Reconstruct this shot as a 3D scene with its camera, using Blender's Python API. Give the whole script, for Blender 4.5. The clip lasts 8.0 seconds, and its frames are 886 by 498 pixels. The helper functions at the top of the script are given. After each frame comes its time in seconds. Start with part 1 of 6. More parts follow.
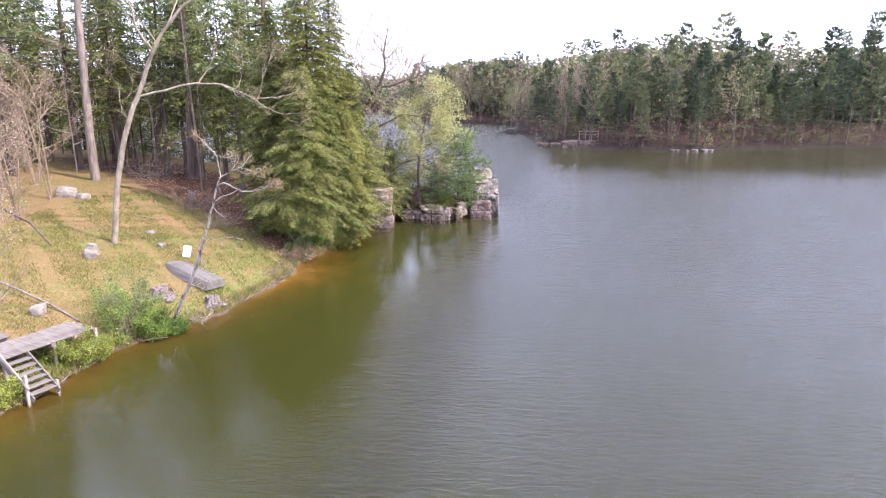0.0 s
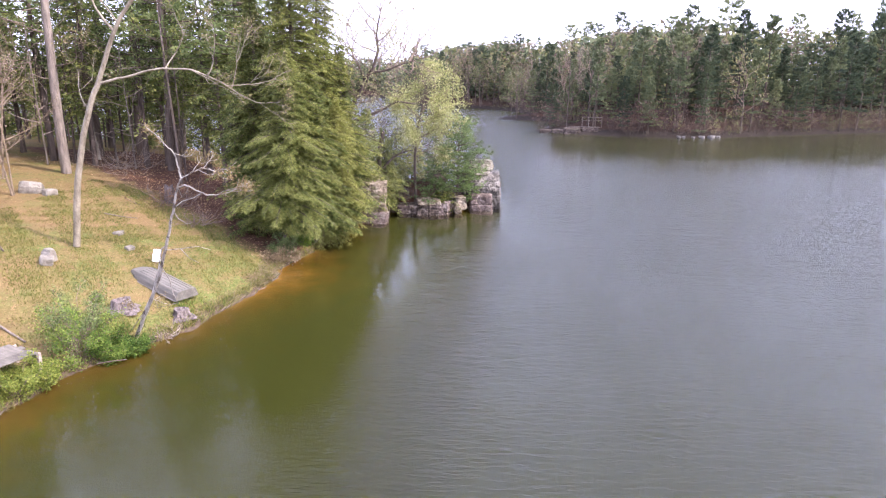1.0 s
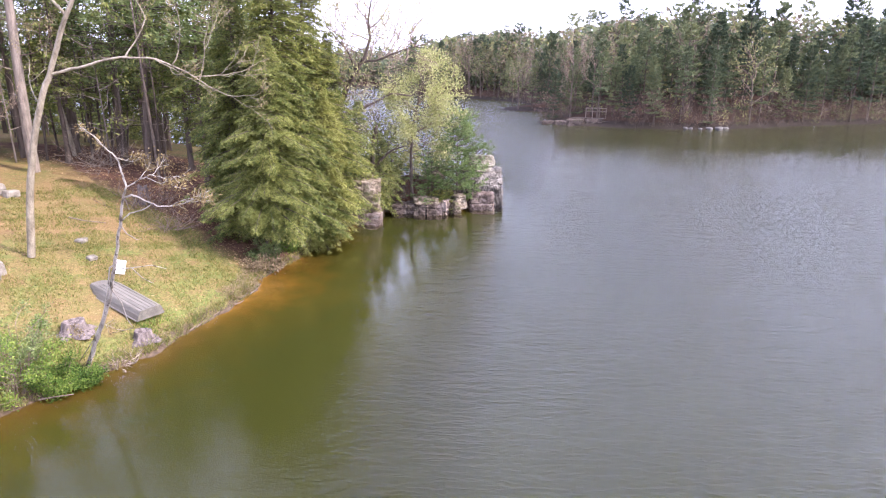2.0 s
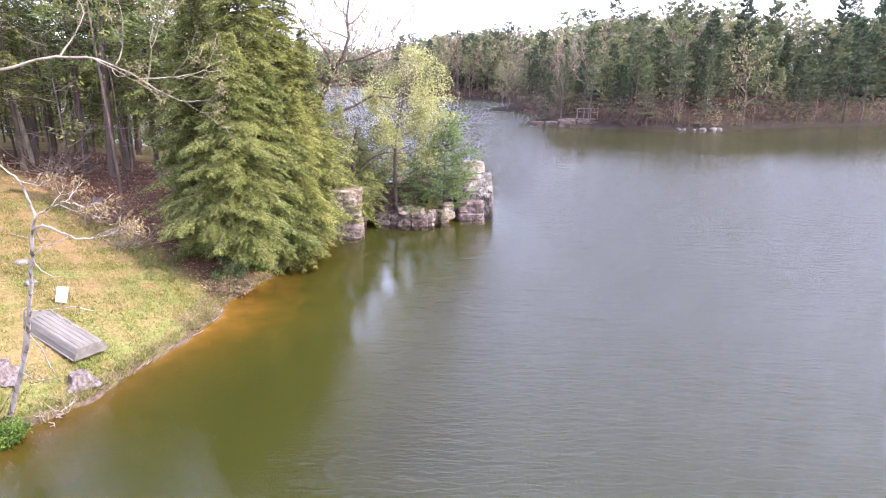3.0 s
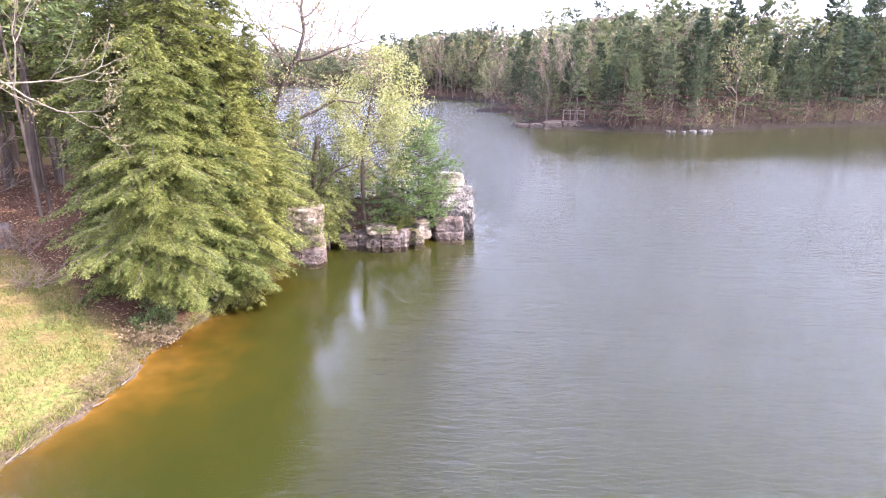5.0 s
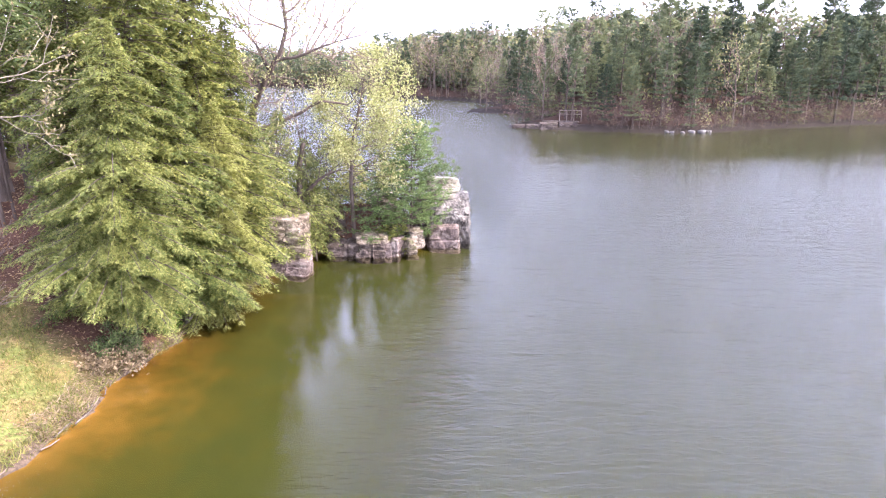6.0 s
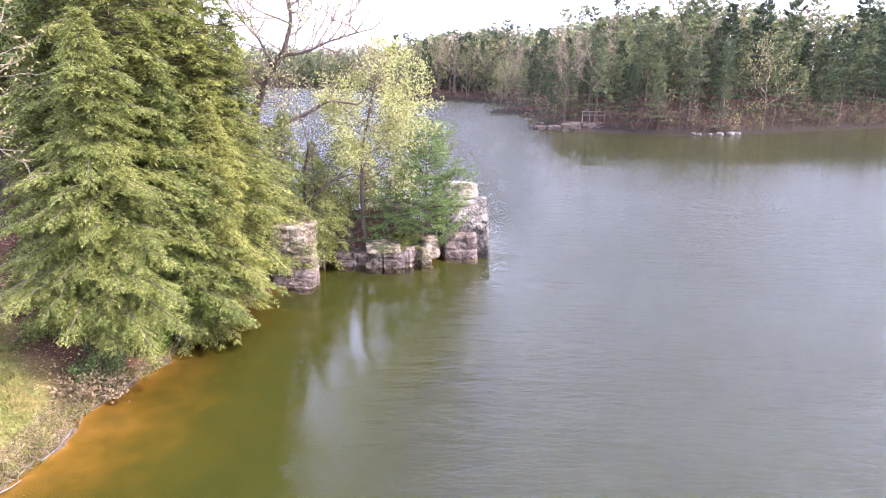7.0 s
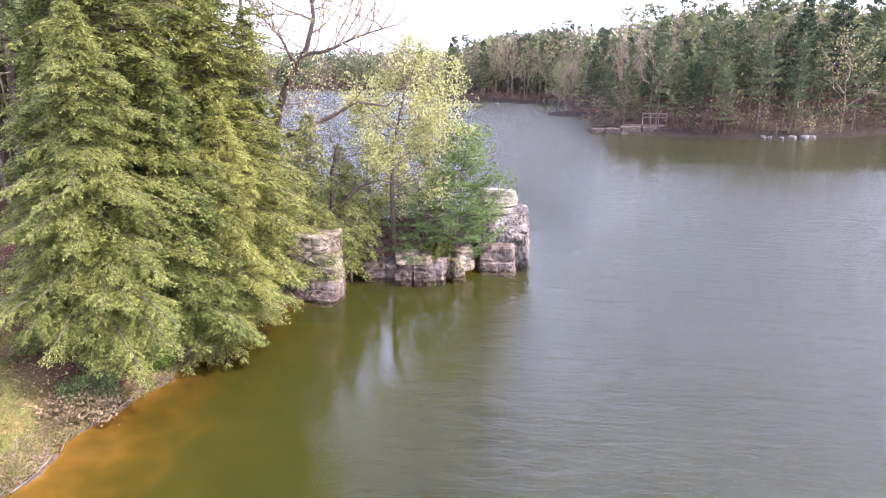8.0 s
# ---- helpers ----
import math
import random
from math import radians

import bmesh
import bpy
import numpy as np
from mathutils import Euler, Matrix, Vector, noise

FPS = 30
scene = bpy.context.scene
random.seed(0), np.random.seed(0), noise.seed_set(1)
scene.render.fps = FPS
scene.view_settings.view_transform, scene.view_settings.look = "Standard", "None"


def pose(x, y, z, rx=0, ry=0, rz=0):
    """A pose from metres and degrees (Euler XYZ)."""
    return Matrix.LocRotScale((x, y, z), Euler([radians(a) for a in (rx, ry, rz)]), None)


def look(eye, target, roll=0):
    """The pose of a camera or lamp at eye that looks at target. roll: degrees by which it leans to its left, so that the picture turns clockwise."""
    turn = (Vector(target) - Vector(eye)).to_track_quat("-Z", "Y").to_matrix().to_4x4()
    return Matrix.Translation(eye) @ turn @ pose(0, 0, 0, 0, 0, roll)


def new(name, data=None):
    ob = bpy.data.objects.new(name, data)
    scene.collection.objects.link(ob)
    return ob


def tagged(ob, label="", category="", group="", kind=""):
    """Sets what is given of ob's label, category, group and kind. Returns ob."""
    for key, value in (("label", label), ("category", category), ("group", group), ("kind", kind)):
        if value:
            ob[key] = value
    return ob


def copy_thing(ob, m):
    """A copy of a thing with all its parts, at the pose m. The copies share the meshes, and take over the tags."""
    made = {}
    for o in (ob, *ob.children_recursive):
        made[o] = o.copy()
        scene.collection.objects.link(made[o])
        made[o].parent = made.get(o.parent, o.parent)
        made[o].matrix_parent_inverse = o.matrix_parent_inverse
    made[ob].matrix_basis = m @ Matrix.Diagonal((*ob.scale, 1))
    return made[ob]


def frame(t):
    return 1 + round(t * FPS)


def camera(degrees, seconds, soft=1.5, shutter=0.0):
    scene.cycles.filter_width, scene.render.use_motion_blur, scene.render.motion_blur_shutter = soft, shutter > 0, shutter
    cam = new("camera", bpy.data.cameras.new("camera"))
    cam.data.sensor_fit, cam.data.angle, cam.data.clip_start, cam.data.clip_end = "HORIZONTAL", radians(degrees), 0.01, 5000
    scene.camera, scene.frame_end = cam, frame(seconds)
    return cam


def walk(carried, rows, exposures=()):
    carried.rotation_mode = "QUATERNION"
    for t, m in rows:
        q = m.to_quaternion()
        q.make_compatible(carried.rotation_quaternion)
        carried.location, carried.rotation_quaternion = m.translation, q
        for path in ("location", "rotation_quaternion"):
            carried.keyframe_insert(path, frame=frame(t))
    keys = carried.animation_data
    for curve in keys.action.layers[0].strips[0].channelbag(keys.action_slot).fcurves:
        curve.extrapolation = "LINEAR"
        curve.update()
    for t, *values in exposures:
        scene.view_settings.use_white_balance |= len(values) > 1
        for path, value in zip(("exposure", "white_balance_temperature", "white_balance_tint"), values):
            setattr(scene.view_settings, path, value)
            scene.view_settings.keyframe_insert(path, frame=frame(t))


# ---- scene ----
cam = camera(69.4, 8.0, soft=1.15)
PATH = [
    (0, (0.264, -1.968, 10.631), (0.239, -0.025, 10.156), 0.9),
    (0.5, (0.266, -0.154, 10.755), (0.242, 1.787, 10.275), 1.1),
    (1, (0.301, 1.621, 10.732), (0.279, 3.552, 10.212), 0.9),
    (2.5, (0.513, 6.776, 10.686), (0.49, 8.699, 10.137), 0.7),
    (3, (0.609, 8.407, 10.771), (0.617, 10.33, 10.221), 0.8),
    (3.5, (0.764, 9.911, 10.825), (0.816, 11.833, 10.275), 0.7),
    (4, (0.945, 11.349, 10.818), (0.998, 13.271, 10.267), 0.8),
    (5.5, (1.375, 14.942, 10.73), (1.432, 16.865, 10.182), 0.6),
    (6, (1.387, 16.176, 10.686), (1.456, 18.098, 10.138), 0.6),
    (6.5, (1.457, 17.409, 10.621), (1.533, 19.331, 10.073), 0.7),
    (7, (1.635, 18.681, 10.505), (1.644, 20.604, 9.959), 0.6),
    (7.5, (2.068, 19.909, 10.44), (1.969, 21.831, 9.894), 0.6),
    (8, (2.843, 21.096, 10.358), (2.671, 23.013, 9.817), 0.2),
]
walk(cam, [(t, look(eye, target, roll)) for t, eye, target, roll in PATH],
     exposures=[(t, e, 6000, 23) for t, e in ((0, 1.58), (1, 1.52), (2.5, 1.74), (3.5, 2.0), (5.5, 2.13), (6.5, 2.10), (8, 1.86))])

# ---- world, sun ----
SUN_AZ, SUN_EL = radians(107), radians(46)     # high on the right, a little behind the line of flight
world = bpy.data.worlds.new("sky")
scene.world = world
world.use_nodes = True
wt = world.node_tree
sky = wt.nodes.new("ShaderNodeTexSky")
sky.sky_type = 'NISHITA'
sky.sun_disc = False
sky.sun_elevation, sky.sun_rotation = SUN_EL, SUN_AZ
sky.air_density, sky.dust_density, sky.ozone_density = 1.0, 4.0, 1.0
veil = wt.nodes.new("ShaderNodeMix")            # thin bright cloud over the whole sky
veil.data_type = 'RGBA'
veil.inputs[0].default_value = 0.50
veil.inputs[7].default_value = (11.0, 11.2, 14.2, 1)
wt.links.new(sky.outputs[0], veil.inputs[6])
wt.links.new(veil.outputs[2], wt.nodes["Background"].inputs[0])
wt.nodes["Background"].inputs[1].default_value = 0.15
sun_dir = Vector((math.sin(SUN_AZ) * math.cos(SUN_EL), math.cos(SUN_AZ) * math.cos(SUN_EL), math.sin(SUN_EL)))
sun = new("sun", bpy.data.lights.new("sun", 'SUN'))
sun.data.energy, sun.data.angle, sun.data.color = 2.5, radians(0.6), (1.0, 0.90, 0.76)
sun.matrix_world = look(sun_dir * 200, (0, 0, 0))

# ---- materials ----


def mat_new(name):
    m = bpy.data.materials.new(name)
    m.use_nodes = True
    t = m.node_tree
    t.nodes.clear()
    out = t.nodes.new("ShaderNodeOutputMaterial")
    return m, t, out


def node(t, kind, **ins):
    n = t.nodes.new(kind)
    for k, v in ins.items():
        n.inputs[k.replace("_", " ")].default_value = v
    return n


def noise_tex(t, vec, scale, detail=4.0, rough=0.55, dist=0.0):
    n = node(t, "ShaderNodeTexNoise", Scale=scale, Detail=detail, Roughness=rough, Distortion=dist)
    if vec is not None:
        t.links.new(vec, n.inputs["Vector"])
    return n.outputs["Fac"]


def ramp(t, fac, stops):
    r = t.nodes.new("ShaderNodeValToRGB")
    el = r.color_ramp.elements
    while len(el) < len(stops):
        el.new(0.5)
    for e, (p, c) in zip(el, stops):
        e.position, e.color = p, (*c, 1)
    t.links.new(fac, r.inputs[0])
    return r.outputs[0]


def mix(t, fac, a, b, mode='MIX'):
    m = t.nodes.new("ShaderNodeMix")
    m.data_type, m.blend_type = 'RGBA', mode
    for sock, v in ((m.inputs[0], fac), (m.inputs[6], a), (m.inputs[7], b)):
        if isinstance(v, (int, float)):
            sock.default_value = v
        elif isinstance(v, tuple):
            sock.default_value = (*v, 1)
        else:
            t.links.new(v, sock)
    return m.outputs[2]


def math_node(t, op, a, b=0.0, c=0.0, clamp=False):
    m = t.nodes.new("ShaderNodeMath")
    m.operation, m.use_clamp = op, clamp
    for i, v in enumerate((a, b, c)):
        if isinstance(v, (int, float)):
            m.inputs[i].default_value = v
        else:
            t.links.new(v, m.inputs[i])
    return m.outputs[0]


def bump(t, h, strength, distance):
    b = node(t, "ShaderNodeBump", Strength=strength, Distance=distance)
    t.links.new(h, b.inputs["Height"])
    return b.outputs[0]


def surface(name, stops, scale, rough=0.85, fine=9.0, bump_s=0.4, bump_d=0.02, stretch=(1, 1, 1), spots=None, metal=0.0):
    """A rough opaque surface: colour over two scales of noise, grain relief, optional spots (colour, scale, threshold)."""
    m, t, out = mat_new(name)
    tc = t.nodes.new("ShaderNodeTexCoord").outputs["Object"]
    mp = node(t, "ShaderNodeMapping", Scale=stretch)
    t.links.new(tc, mp.inputs[0])
    v = mp.outputs[0]
    big, small = noise_tex(t, v, scale, 3), noise_tex(t, v, scale * fine, 5, 0.65)
    f = math_node(t, 'ADD', math_node(t, 'MULTIPLY', big, 0.6), math_node(t, 'MULTIPLY', small, 0.4))
    oi = t.nodes.new("ShaderNodeObjectInfo").outputs["Random"]
    f = math_node(t, 'ADD', f, math_node(t, 'MULTIPLY', math_node(t, 'SUBTRACT', oi, 0.5), 0.12))
    col = ramp(t, f, stops)
    if spots:
        sf = noise_tex(t, v, spots[1], 3)
        k = math_node(t, 'MULTIPLY', math_node(t, 'SUBTRACT', sf, spots[2]), 9.0, clamp=True)
        col = mix(t, k, col, spots[0])
    p = node(t, "ShaderNodeBsdfPrincipled", Roughness=rough, Metallic=metal)
    p.inputs["Specular IOR Level"].default_value = 0.25
    t.links.new(col, p.inputs["Base Color"])
    t.links.new(bump(t, small, bump_s, bump_d), p.inputs["Normal"])
    t.links.new(p.outputs[0], out.inputs[0])
    return m


def stone(name, stops, stretch, lichen, lichen_from):
    """Weathered rock: blotches, grain, lichen patches and open cracks with relief."""
    m, t, out = mat_new(name)
    tc = t.nodes.new("ShaderNodeTexCoord").outputs["Object"]
    oi = t.nodes.new("ShaderNodeObjectInfo").outputs["Random"]
    mp = node(t, "ShaderNodeMapping", Scale=stretch)
    t.links.new(tc, mp.inputs[0])
    sh = t.nodes.new("ShaderNodeVectorMath")
    t.links.new(mp.outputs[0], sh.inputs[0])
    cv = t.nodes.new("ShaderNodeCombineXYZ")
    t.links.new(math_node(t, 'MULTIPLY', oi, 40.0), cv.inputs[0])
    t.links.new(cv.outputs[0], sh.inputs[1])
    v = sh.outputs[0]
    big, mid, fine = noise_tex(t, v, 0.9, 3), noise_tex(t, v, 3.6, 5, 0.65), noise_tex(t, v, 15, 4, 0.7)
    f = math_node(t, 'ADD', math_node(t, 'MULTIPLY', big, 0.42), math_node(t, 'MULTIPLY', mid, 0.38))
    f = math_node(t, 'ADD', f, math_node(t, 'MULTIPLY', fine, 0.20))
    col = ramp(t, f, stops)
    k = math_node(t, 'MULTIPLY', math_node(t, 'SUBTRACT', noise_tex(t, v, 2.1, 5, 0.7), lichen_from), 8.0, clamp=True)
    col = mix(t, math_node(t, 'MULTIPLY', k, 0.8), col, lichen)
    vo = t.nodes.new("ShaderNodeTexVoronoi")
    vo.feature = 'DISTANCE_TO_EDGE'
    vo.inputs["Scale"].default_value = 0.75
    wv = mix(t, 0.3, v, noise_colour(t, v, 2.0))
    t.links.new(wv, vo.inputs["Vector"])
    crack = math_node(t, 'MULTIPLY', vo.outputs["Distance"], 45.0, clamp=True)
    gone = math_node(t, 'MULTIPLY', math_node(t, 'SUBTRACT', noise_tex(t, v, 1.4, 2), 0.46), 9.0, clamp=True)
    crack = math_node(t, 'MAXIMUM', crack, gone)
    col = mix(t, crack, mix(t, 0.6, col, (0.02, 0.016, 0.014)), col)
    p = node(t, "ShaderNodeBsdfPrincipled", Roughness=0.9)
    p.inputs["Specular IOR Level"].default_value = 0.2
    t.links.new(col, p.inputs["Base Color"])
    h = math_node(t, 'ADD', math_node(t, 'MULTIPLY', mid, 1.0), math_node(t, 'MULTIPLY', fine, 0.3))
    h = math_node(t, 'ADD', h, math_node(t, 'MULTIPLY', crack, 0.6))
    t.links.new(bump(t, h, 1.0, 0.16), p.inputs["Normal"])
    t.links.new(p.outputs[0], out.inputs[0])
    return m


def noise_colour(t, vec, scale):
    n = node(t, "ShaderNodeTexNoise", Scale=scale, Detail=2.0)
    t.links.new(vec, n.inputs["Vector"])
    return n.outputs["Color"]


def leafy(name, dark, mid, light, translucent=0.35, patch=0.7, rough=0.6, tree=0.22, leaf=0.42):
    """Foliage: colour varies leaf by leaf and in patches; light passes through."""
    m, t, out = mat_new(name)
    geo = t.nodes.new("ShaderNodeNewGeometry")
    tc = t.nodes.new("ShaderNodeTexCoord").outputs["Object"]
    oi = t.nodes.new("ShaderNodeObjectInfo").outputs["Random"]
    n = noise_tex(t, tc, patch, 3)
    f = math_node(t, 'ADD', math_node(t, 'MULTIPLY', geo.outputs["Random Per Island"], leaf), math_node(t, 'MULTIPLY', n, 1.0 - leaf))
    f = math_node(t, 'ADD', f, math_node(t, 'MULTIPLY', math_node(t, 'SUBTRACT', oi, 0.5), tree))
    col = ramp(t, f, [(0.22, dark), (0.5, mid), (0.78, light)])
    d = node(t, "ShaderNodeBsdfPrincipled", Roughness=rough)
    d.inputs["Specular IOR Level"].default_value = 0.2
    tr = t.nodes.new("ShaderNodeBsdfTranslucent")
    t.links.new(col, d.inputs["Base Color"])
    t.links.new(col, tr.inputs["Color"])
    mx = t.nodes.new("ShaderNodeMixShader")
    mx.inputs[0].default_value = translucent
    t.links.new(d.outputs[0], mx.inputs[1])
    t.links.new(tr.outputs[0], mx.inputs[2])
    t.links.new(mx.outputs[0], out.inputs[0])
    return m


def ground_material():
    """Lawn with dry leaves, needle litter under the trees, sand, and a bed that goes from orange sand to olive mud with depth."""
    m, t, out = mat_new("ground")
    pos = t.nodes.new("ShaderNodeNewGeometry").outputs["Position"]
    sep = t.nodes.new("ShaderNodeSeparateXYZ")
    t.links.new(pos, sep.inputs[0])
    x, y, z = sep.outputs
    n_big, n_mid = noise_tex(t, pos, 0.22, 3), noise_tex(t, pos, 1.1, 4)
    n_fine, n_grain = noise_tex(t, pos, 7, 5, 0.7), noise_tex(t, pos, 26, 4, 0.7)
    lawn = ramp(t, math_node(t, 'ADD', math_node(t, 'MULTIPLY', n_fine, 0.55), math_node(t, 'MULTIPLY', n_grain, 0.45)),
                [(0.34, (0.058, 0.05, 0.02)), (0.5, (0.148, 0.116, 0.043)), (0.64, (0.255, 0.195, 0.085))])
    green = ramp(t, n_fine, [(0.34, (0.05, 0.072, 0.016)), (0.64, (0.155, 0.18, 0.05))])
    straw = ramp(t, n_grain, [(0.34, (0.10, 0.062, 0.028)), (0.64, (0.275, 0.183, 0.088))])
    moist = math_node(t, 'MULTIPLY', math_node(t, 'ADD', x, 17.5), 0.16, clamp=True)      # greener towards the water
    gk = math_node(t, 'MULTIPLY', math_node(t, 'SUBTRACT', math_node(t, 'MULTIPLY_ADD', moist, 0.10, n_mid), 0.47), 5.0, clamp=True)
    sk = math_node(t, 'MULTIPLY', math_node(t, 'SUBTRACT', math_node(t, 'MULTIPLY_ADD', moist, -0.14, n_big), 0.43), 6.0, clamp=True)
    grass = mix(t, math_node(t, 'MULTIPLY', sk, 0.75), mix(t, math_node(t, 'MULTIPLY', gk, 0.8), lawn, green), straw)
    needles = ramp(t, math_node(t, 'ADD', math_node(t, 'MULTIPLY', n_mid, 0.4), math_node(t, 'MULTIPLY', n_grain, 0.6)),
                   [(0.3, (0.035, 0.019, 0.013)), (0.5, (0.085, 0.045, 0.030)), (0.7, (0.17, 0.098, 0.066))])
    # past y 108 the litter is darkened, the shade between the trunks in its colour
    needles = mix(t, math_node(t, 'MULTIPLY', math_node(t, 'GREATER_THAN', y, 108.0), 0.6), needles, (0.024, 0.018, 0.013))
    # the wood's floor: needle litter coloured with the trees' shade, to a slanting ragged edge, a clearing beyond it
    edge = math_node(t, 'SUBTRACT', y, math_node(t, 'MULTIPLY_ADD', x, -0.80, 28.0))
    edge = math_node(t, 'ADD', edge, math_node(t, 'MULTIPLY', math_node(t, 'SUBTRACT', n_mid, 0.5), 5.0))
    wood = math_node(t, 'MULTIPLY', edge, 0.7, clamp=True)
    far_edge = math_node(t, 'ADD', math_node(t, 'SUBTRACT', 64.0, y), math_node(t, 'MULTIPLY', math_node(t, 'SUBTRACT', n_big, 0.5), 14.0))
    clearing = math_node(t, 'MULTIPLY', far_edge, 0.5, clamp=True)
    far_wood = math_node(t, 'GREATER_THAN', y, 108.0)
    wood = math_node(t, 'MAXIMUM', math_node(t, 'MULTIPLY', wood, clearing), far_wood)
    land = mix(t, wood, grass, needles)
    # bare waterline soil, coloured darker for undercut shade; darker still on the far bank
    shaded_earth = ramp(t, n_fine, [(0.3, (0.035, 0.026, 0.018)), (0.7, (0.15, 0.11, 0.075))])
    shaded_earth = mix(t, far_wood, shaded_earth, mix(t, n_mid, (0.016, 0.013, 0.010), (0.045, 0.035, 0.028)))
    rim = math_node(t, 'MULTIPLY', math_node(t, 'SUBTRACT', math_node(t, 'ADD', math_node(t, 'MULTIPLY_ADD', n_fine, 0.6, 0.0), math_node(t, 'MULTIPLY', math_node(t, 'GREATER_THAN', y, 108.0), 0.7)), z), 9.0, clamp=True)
    land = mix(t, rim, land, shaded_earth)
    depth = math_node(t, 'ADD', math_node(t, 'MULTIPLY', z, -3.0), math_node(t, 'MULTIPLY', math_node(t, 'SUBTRACT', n_mid, 0.5), 0.65))
    depth = math_node(t, 'ADD', depth, math_node(t, 'MULTIPLY', math_node(t, 'GREATER_THAN', y, 100.0), 0.9))
    bed = ramp(t, depth, [(0.0, (0.095, 0.062, 0.022)), (0.12, (0.105, 0.066, 0.014)), (0.34, (0.082, 0.056, 0.010)), (0.62, (0.058, 0.052, 0.008)), (0.95, (0.040, 0.045, 0.008))])
    sand = ramp(t, depth, [(0.0, (0.29, 0.15, 0.034)), (0.12, (0.20, 0.108, 0.018)), (0.34, (0.115, 0.072, 0.010)), (0.62, (0.06, 0.054, 0.008)), (0.95, (0.040, 0.045, 0.008))])
    spit = math_node(t, 'SUBTRACT', 1.35, math_node(t, 'MULTIPLY', math_node(t, 'ABSOLUTE', math_node(t, 'SUBTRACT', y, 35.5)), 0.2), clamp=True)      # the orange sand lies under the eroded bank
    bed = mix(t, spit, bed, sand)
    under = math_node(t, 'LESS_THAN', z, 0.0)
    col = mix(t, under, land, bed)
    p = node(t, "ShaderNodeBsdfPrincipled", Roughness=0.95)
    p.inputs["Specular IOR Level"].default_value = 0.1
    t.links.new(col, p.inputs["Base Color"])
    h = math_node(t, 'ADD', math_node(t, 'MULTIPLY', n_fine, 0.6), math_node(t, 'MULTIPLY', n_grain, 0.4))
    t.links.new(bump(t, h, 0.6, 0.06), p.inputs["Normal"])
    t.links.new(p.outputs[0], out.inputs[0])
    return m


def water_material():
    """A clear surface with wind ripples over the murky bed; the sheen follows Fresnel."""
    m, t, out = mat_new("lake_water")
    pos = t.nodes.new("ShaderNodeNewGeometry").outputs["Position"]

    def layer(scale, rot, sx, sy, detail, dist=0.3):
        mp = node(t, "ShaderNodeMapping", Rotation=(0, 0, radians(rot)), Scale=(sx, sy, 1))
        t.links.new(pos, mp.inputs[0])
        return noise_tex(t, mp.outputs[0], scale, detail, 0.5, dist)

    def smooth(v, a, b, lo, hi):
        mr = t.nodes.new("ShaderNodeMapRange")
        mr.interpolation_type = 'SMOOTHSTEP'
        for k, x in enumerate((a, b, lo, hi)):
            mr.inputs[k + 1].default_value = x
        t.links.new(v, mr.inputs[0])
        return mr.outputs[0]
    swell = layer(1.05, 18, 0.5, 1.5, 2, 0.5)
    chop, ripple, gust = layer(2.5, 14, 0.50, 1.6, 2, 0.5), layer(5.5, 4, 0.5, 1.5, 2, 0.4), layer(0.045, 20, 1, 2.2, 3)
    sep = t.nodes.new("ShaderNodeSeparateXYZ")
    t.links.new(pos, sep.inputs[0])
    x, y = sep.outputs[0], sep.outputs[1]
    gx = math_node(t, 'ADD', x, math_node(t, 'MULTIPLY', math_node(t, 'SUBTRACT', gust, 0.5), 5.0))
    gy = math_node(t, 'ADD', y, math_node(t, 'MULTIPLY', math_node(t, 'SUBTRACT', gust, 0.5), 50.0))
    # the lee of the wooded point and the lee of the far shore lie smoother than the open lake
    lee = smooth(math_node(t, 'MULTIPLY_ADD', math_node(t, 'MINIMUM', y, 52.0), -0.23, gx), -10.8, -3.6, 0.03, 1.0)
    lee = math_node(t, 'MAXIMUM', lee, smooth(y, 57.0, 66.0, 0.0, 1.0))
    off = smooth(gy, 42.0, 112.0, 1.0, 0.11)
    cove = smooth(math_node(t, 'SUBTRACT', math_node(t, 'MULTIPLY', y, 0.155), x), -2.0, 6.0, 0.0, 2.2)
    wind = math_node(t, 'MULTIPLY', lee, math_node(t, 'MAXIMUM', off, cove))
    wind = math_node(t, 'MULTIPLY', wind, math_node(t, 'MULTIPLY_ADD', gust, 0.8, 0.6))
    reach = smooth(y, 16.0, 60.0, 0.3, 2.6)      # longer waves out on the open lake
    h = math_node(t, 'ADD', math_node(t, 'MULTIPLY_ADD', swell, reach, chop), math_node(t, 'MULTIPLY', ripple, 0.5))
    h = math_node(t, 'MULTIPLY', h, wind)
    nrm = bump(t, h, 1.0, 0.11)
    fr = node(t, "ShaderNodeFresnel", IOR=1.33)
    t.links.new(bump(t, h, 1.0, 0.125), fr.inputs["Normal"])
    gl = node(t, "ShaderNodeBsdfGlossy", Roughness=0.06)
    gl.inputs["Color"].default_value = (0.95, 0.95, 0.97, 1)
    t.links.new(nrm, gl.inputs["Normal"])
    g2 = node(t, "ShaderNodeBsdfGlossy", Roughness=0.40)      # the smallest wavelets
    g2.inputs["Color"].default_value = (0.95, 0.95, 0.97, 1)
    t.links.new(nrm, g2.inputs["Normal"])
    gm = t.nodes.new("ShaderNodeMixShader")
    t.links.new(math_node(t, 'MULTIPLY', wind, 0.10), gm.inputs[0])
    t.links.new(gl.outputs[0], gm.inputs[1])
    t.links.new(g2.outputs[0], gm.inputs[2])
    tr = t.nodes.new("ShaderNodeBsdfTransparent")
    tr.inputs[0].default_value = (0.86, 0.86, 0.76, 1)
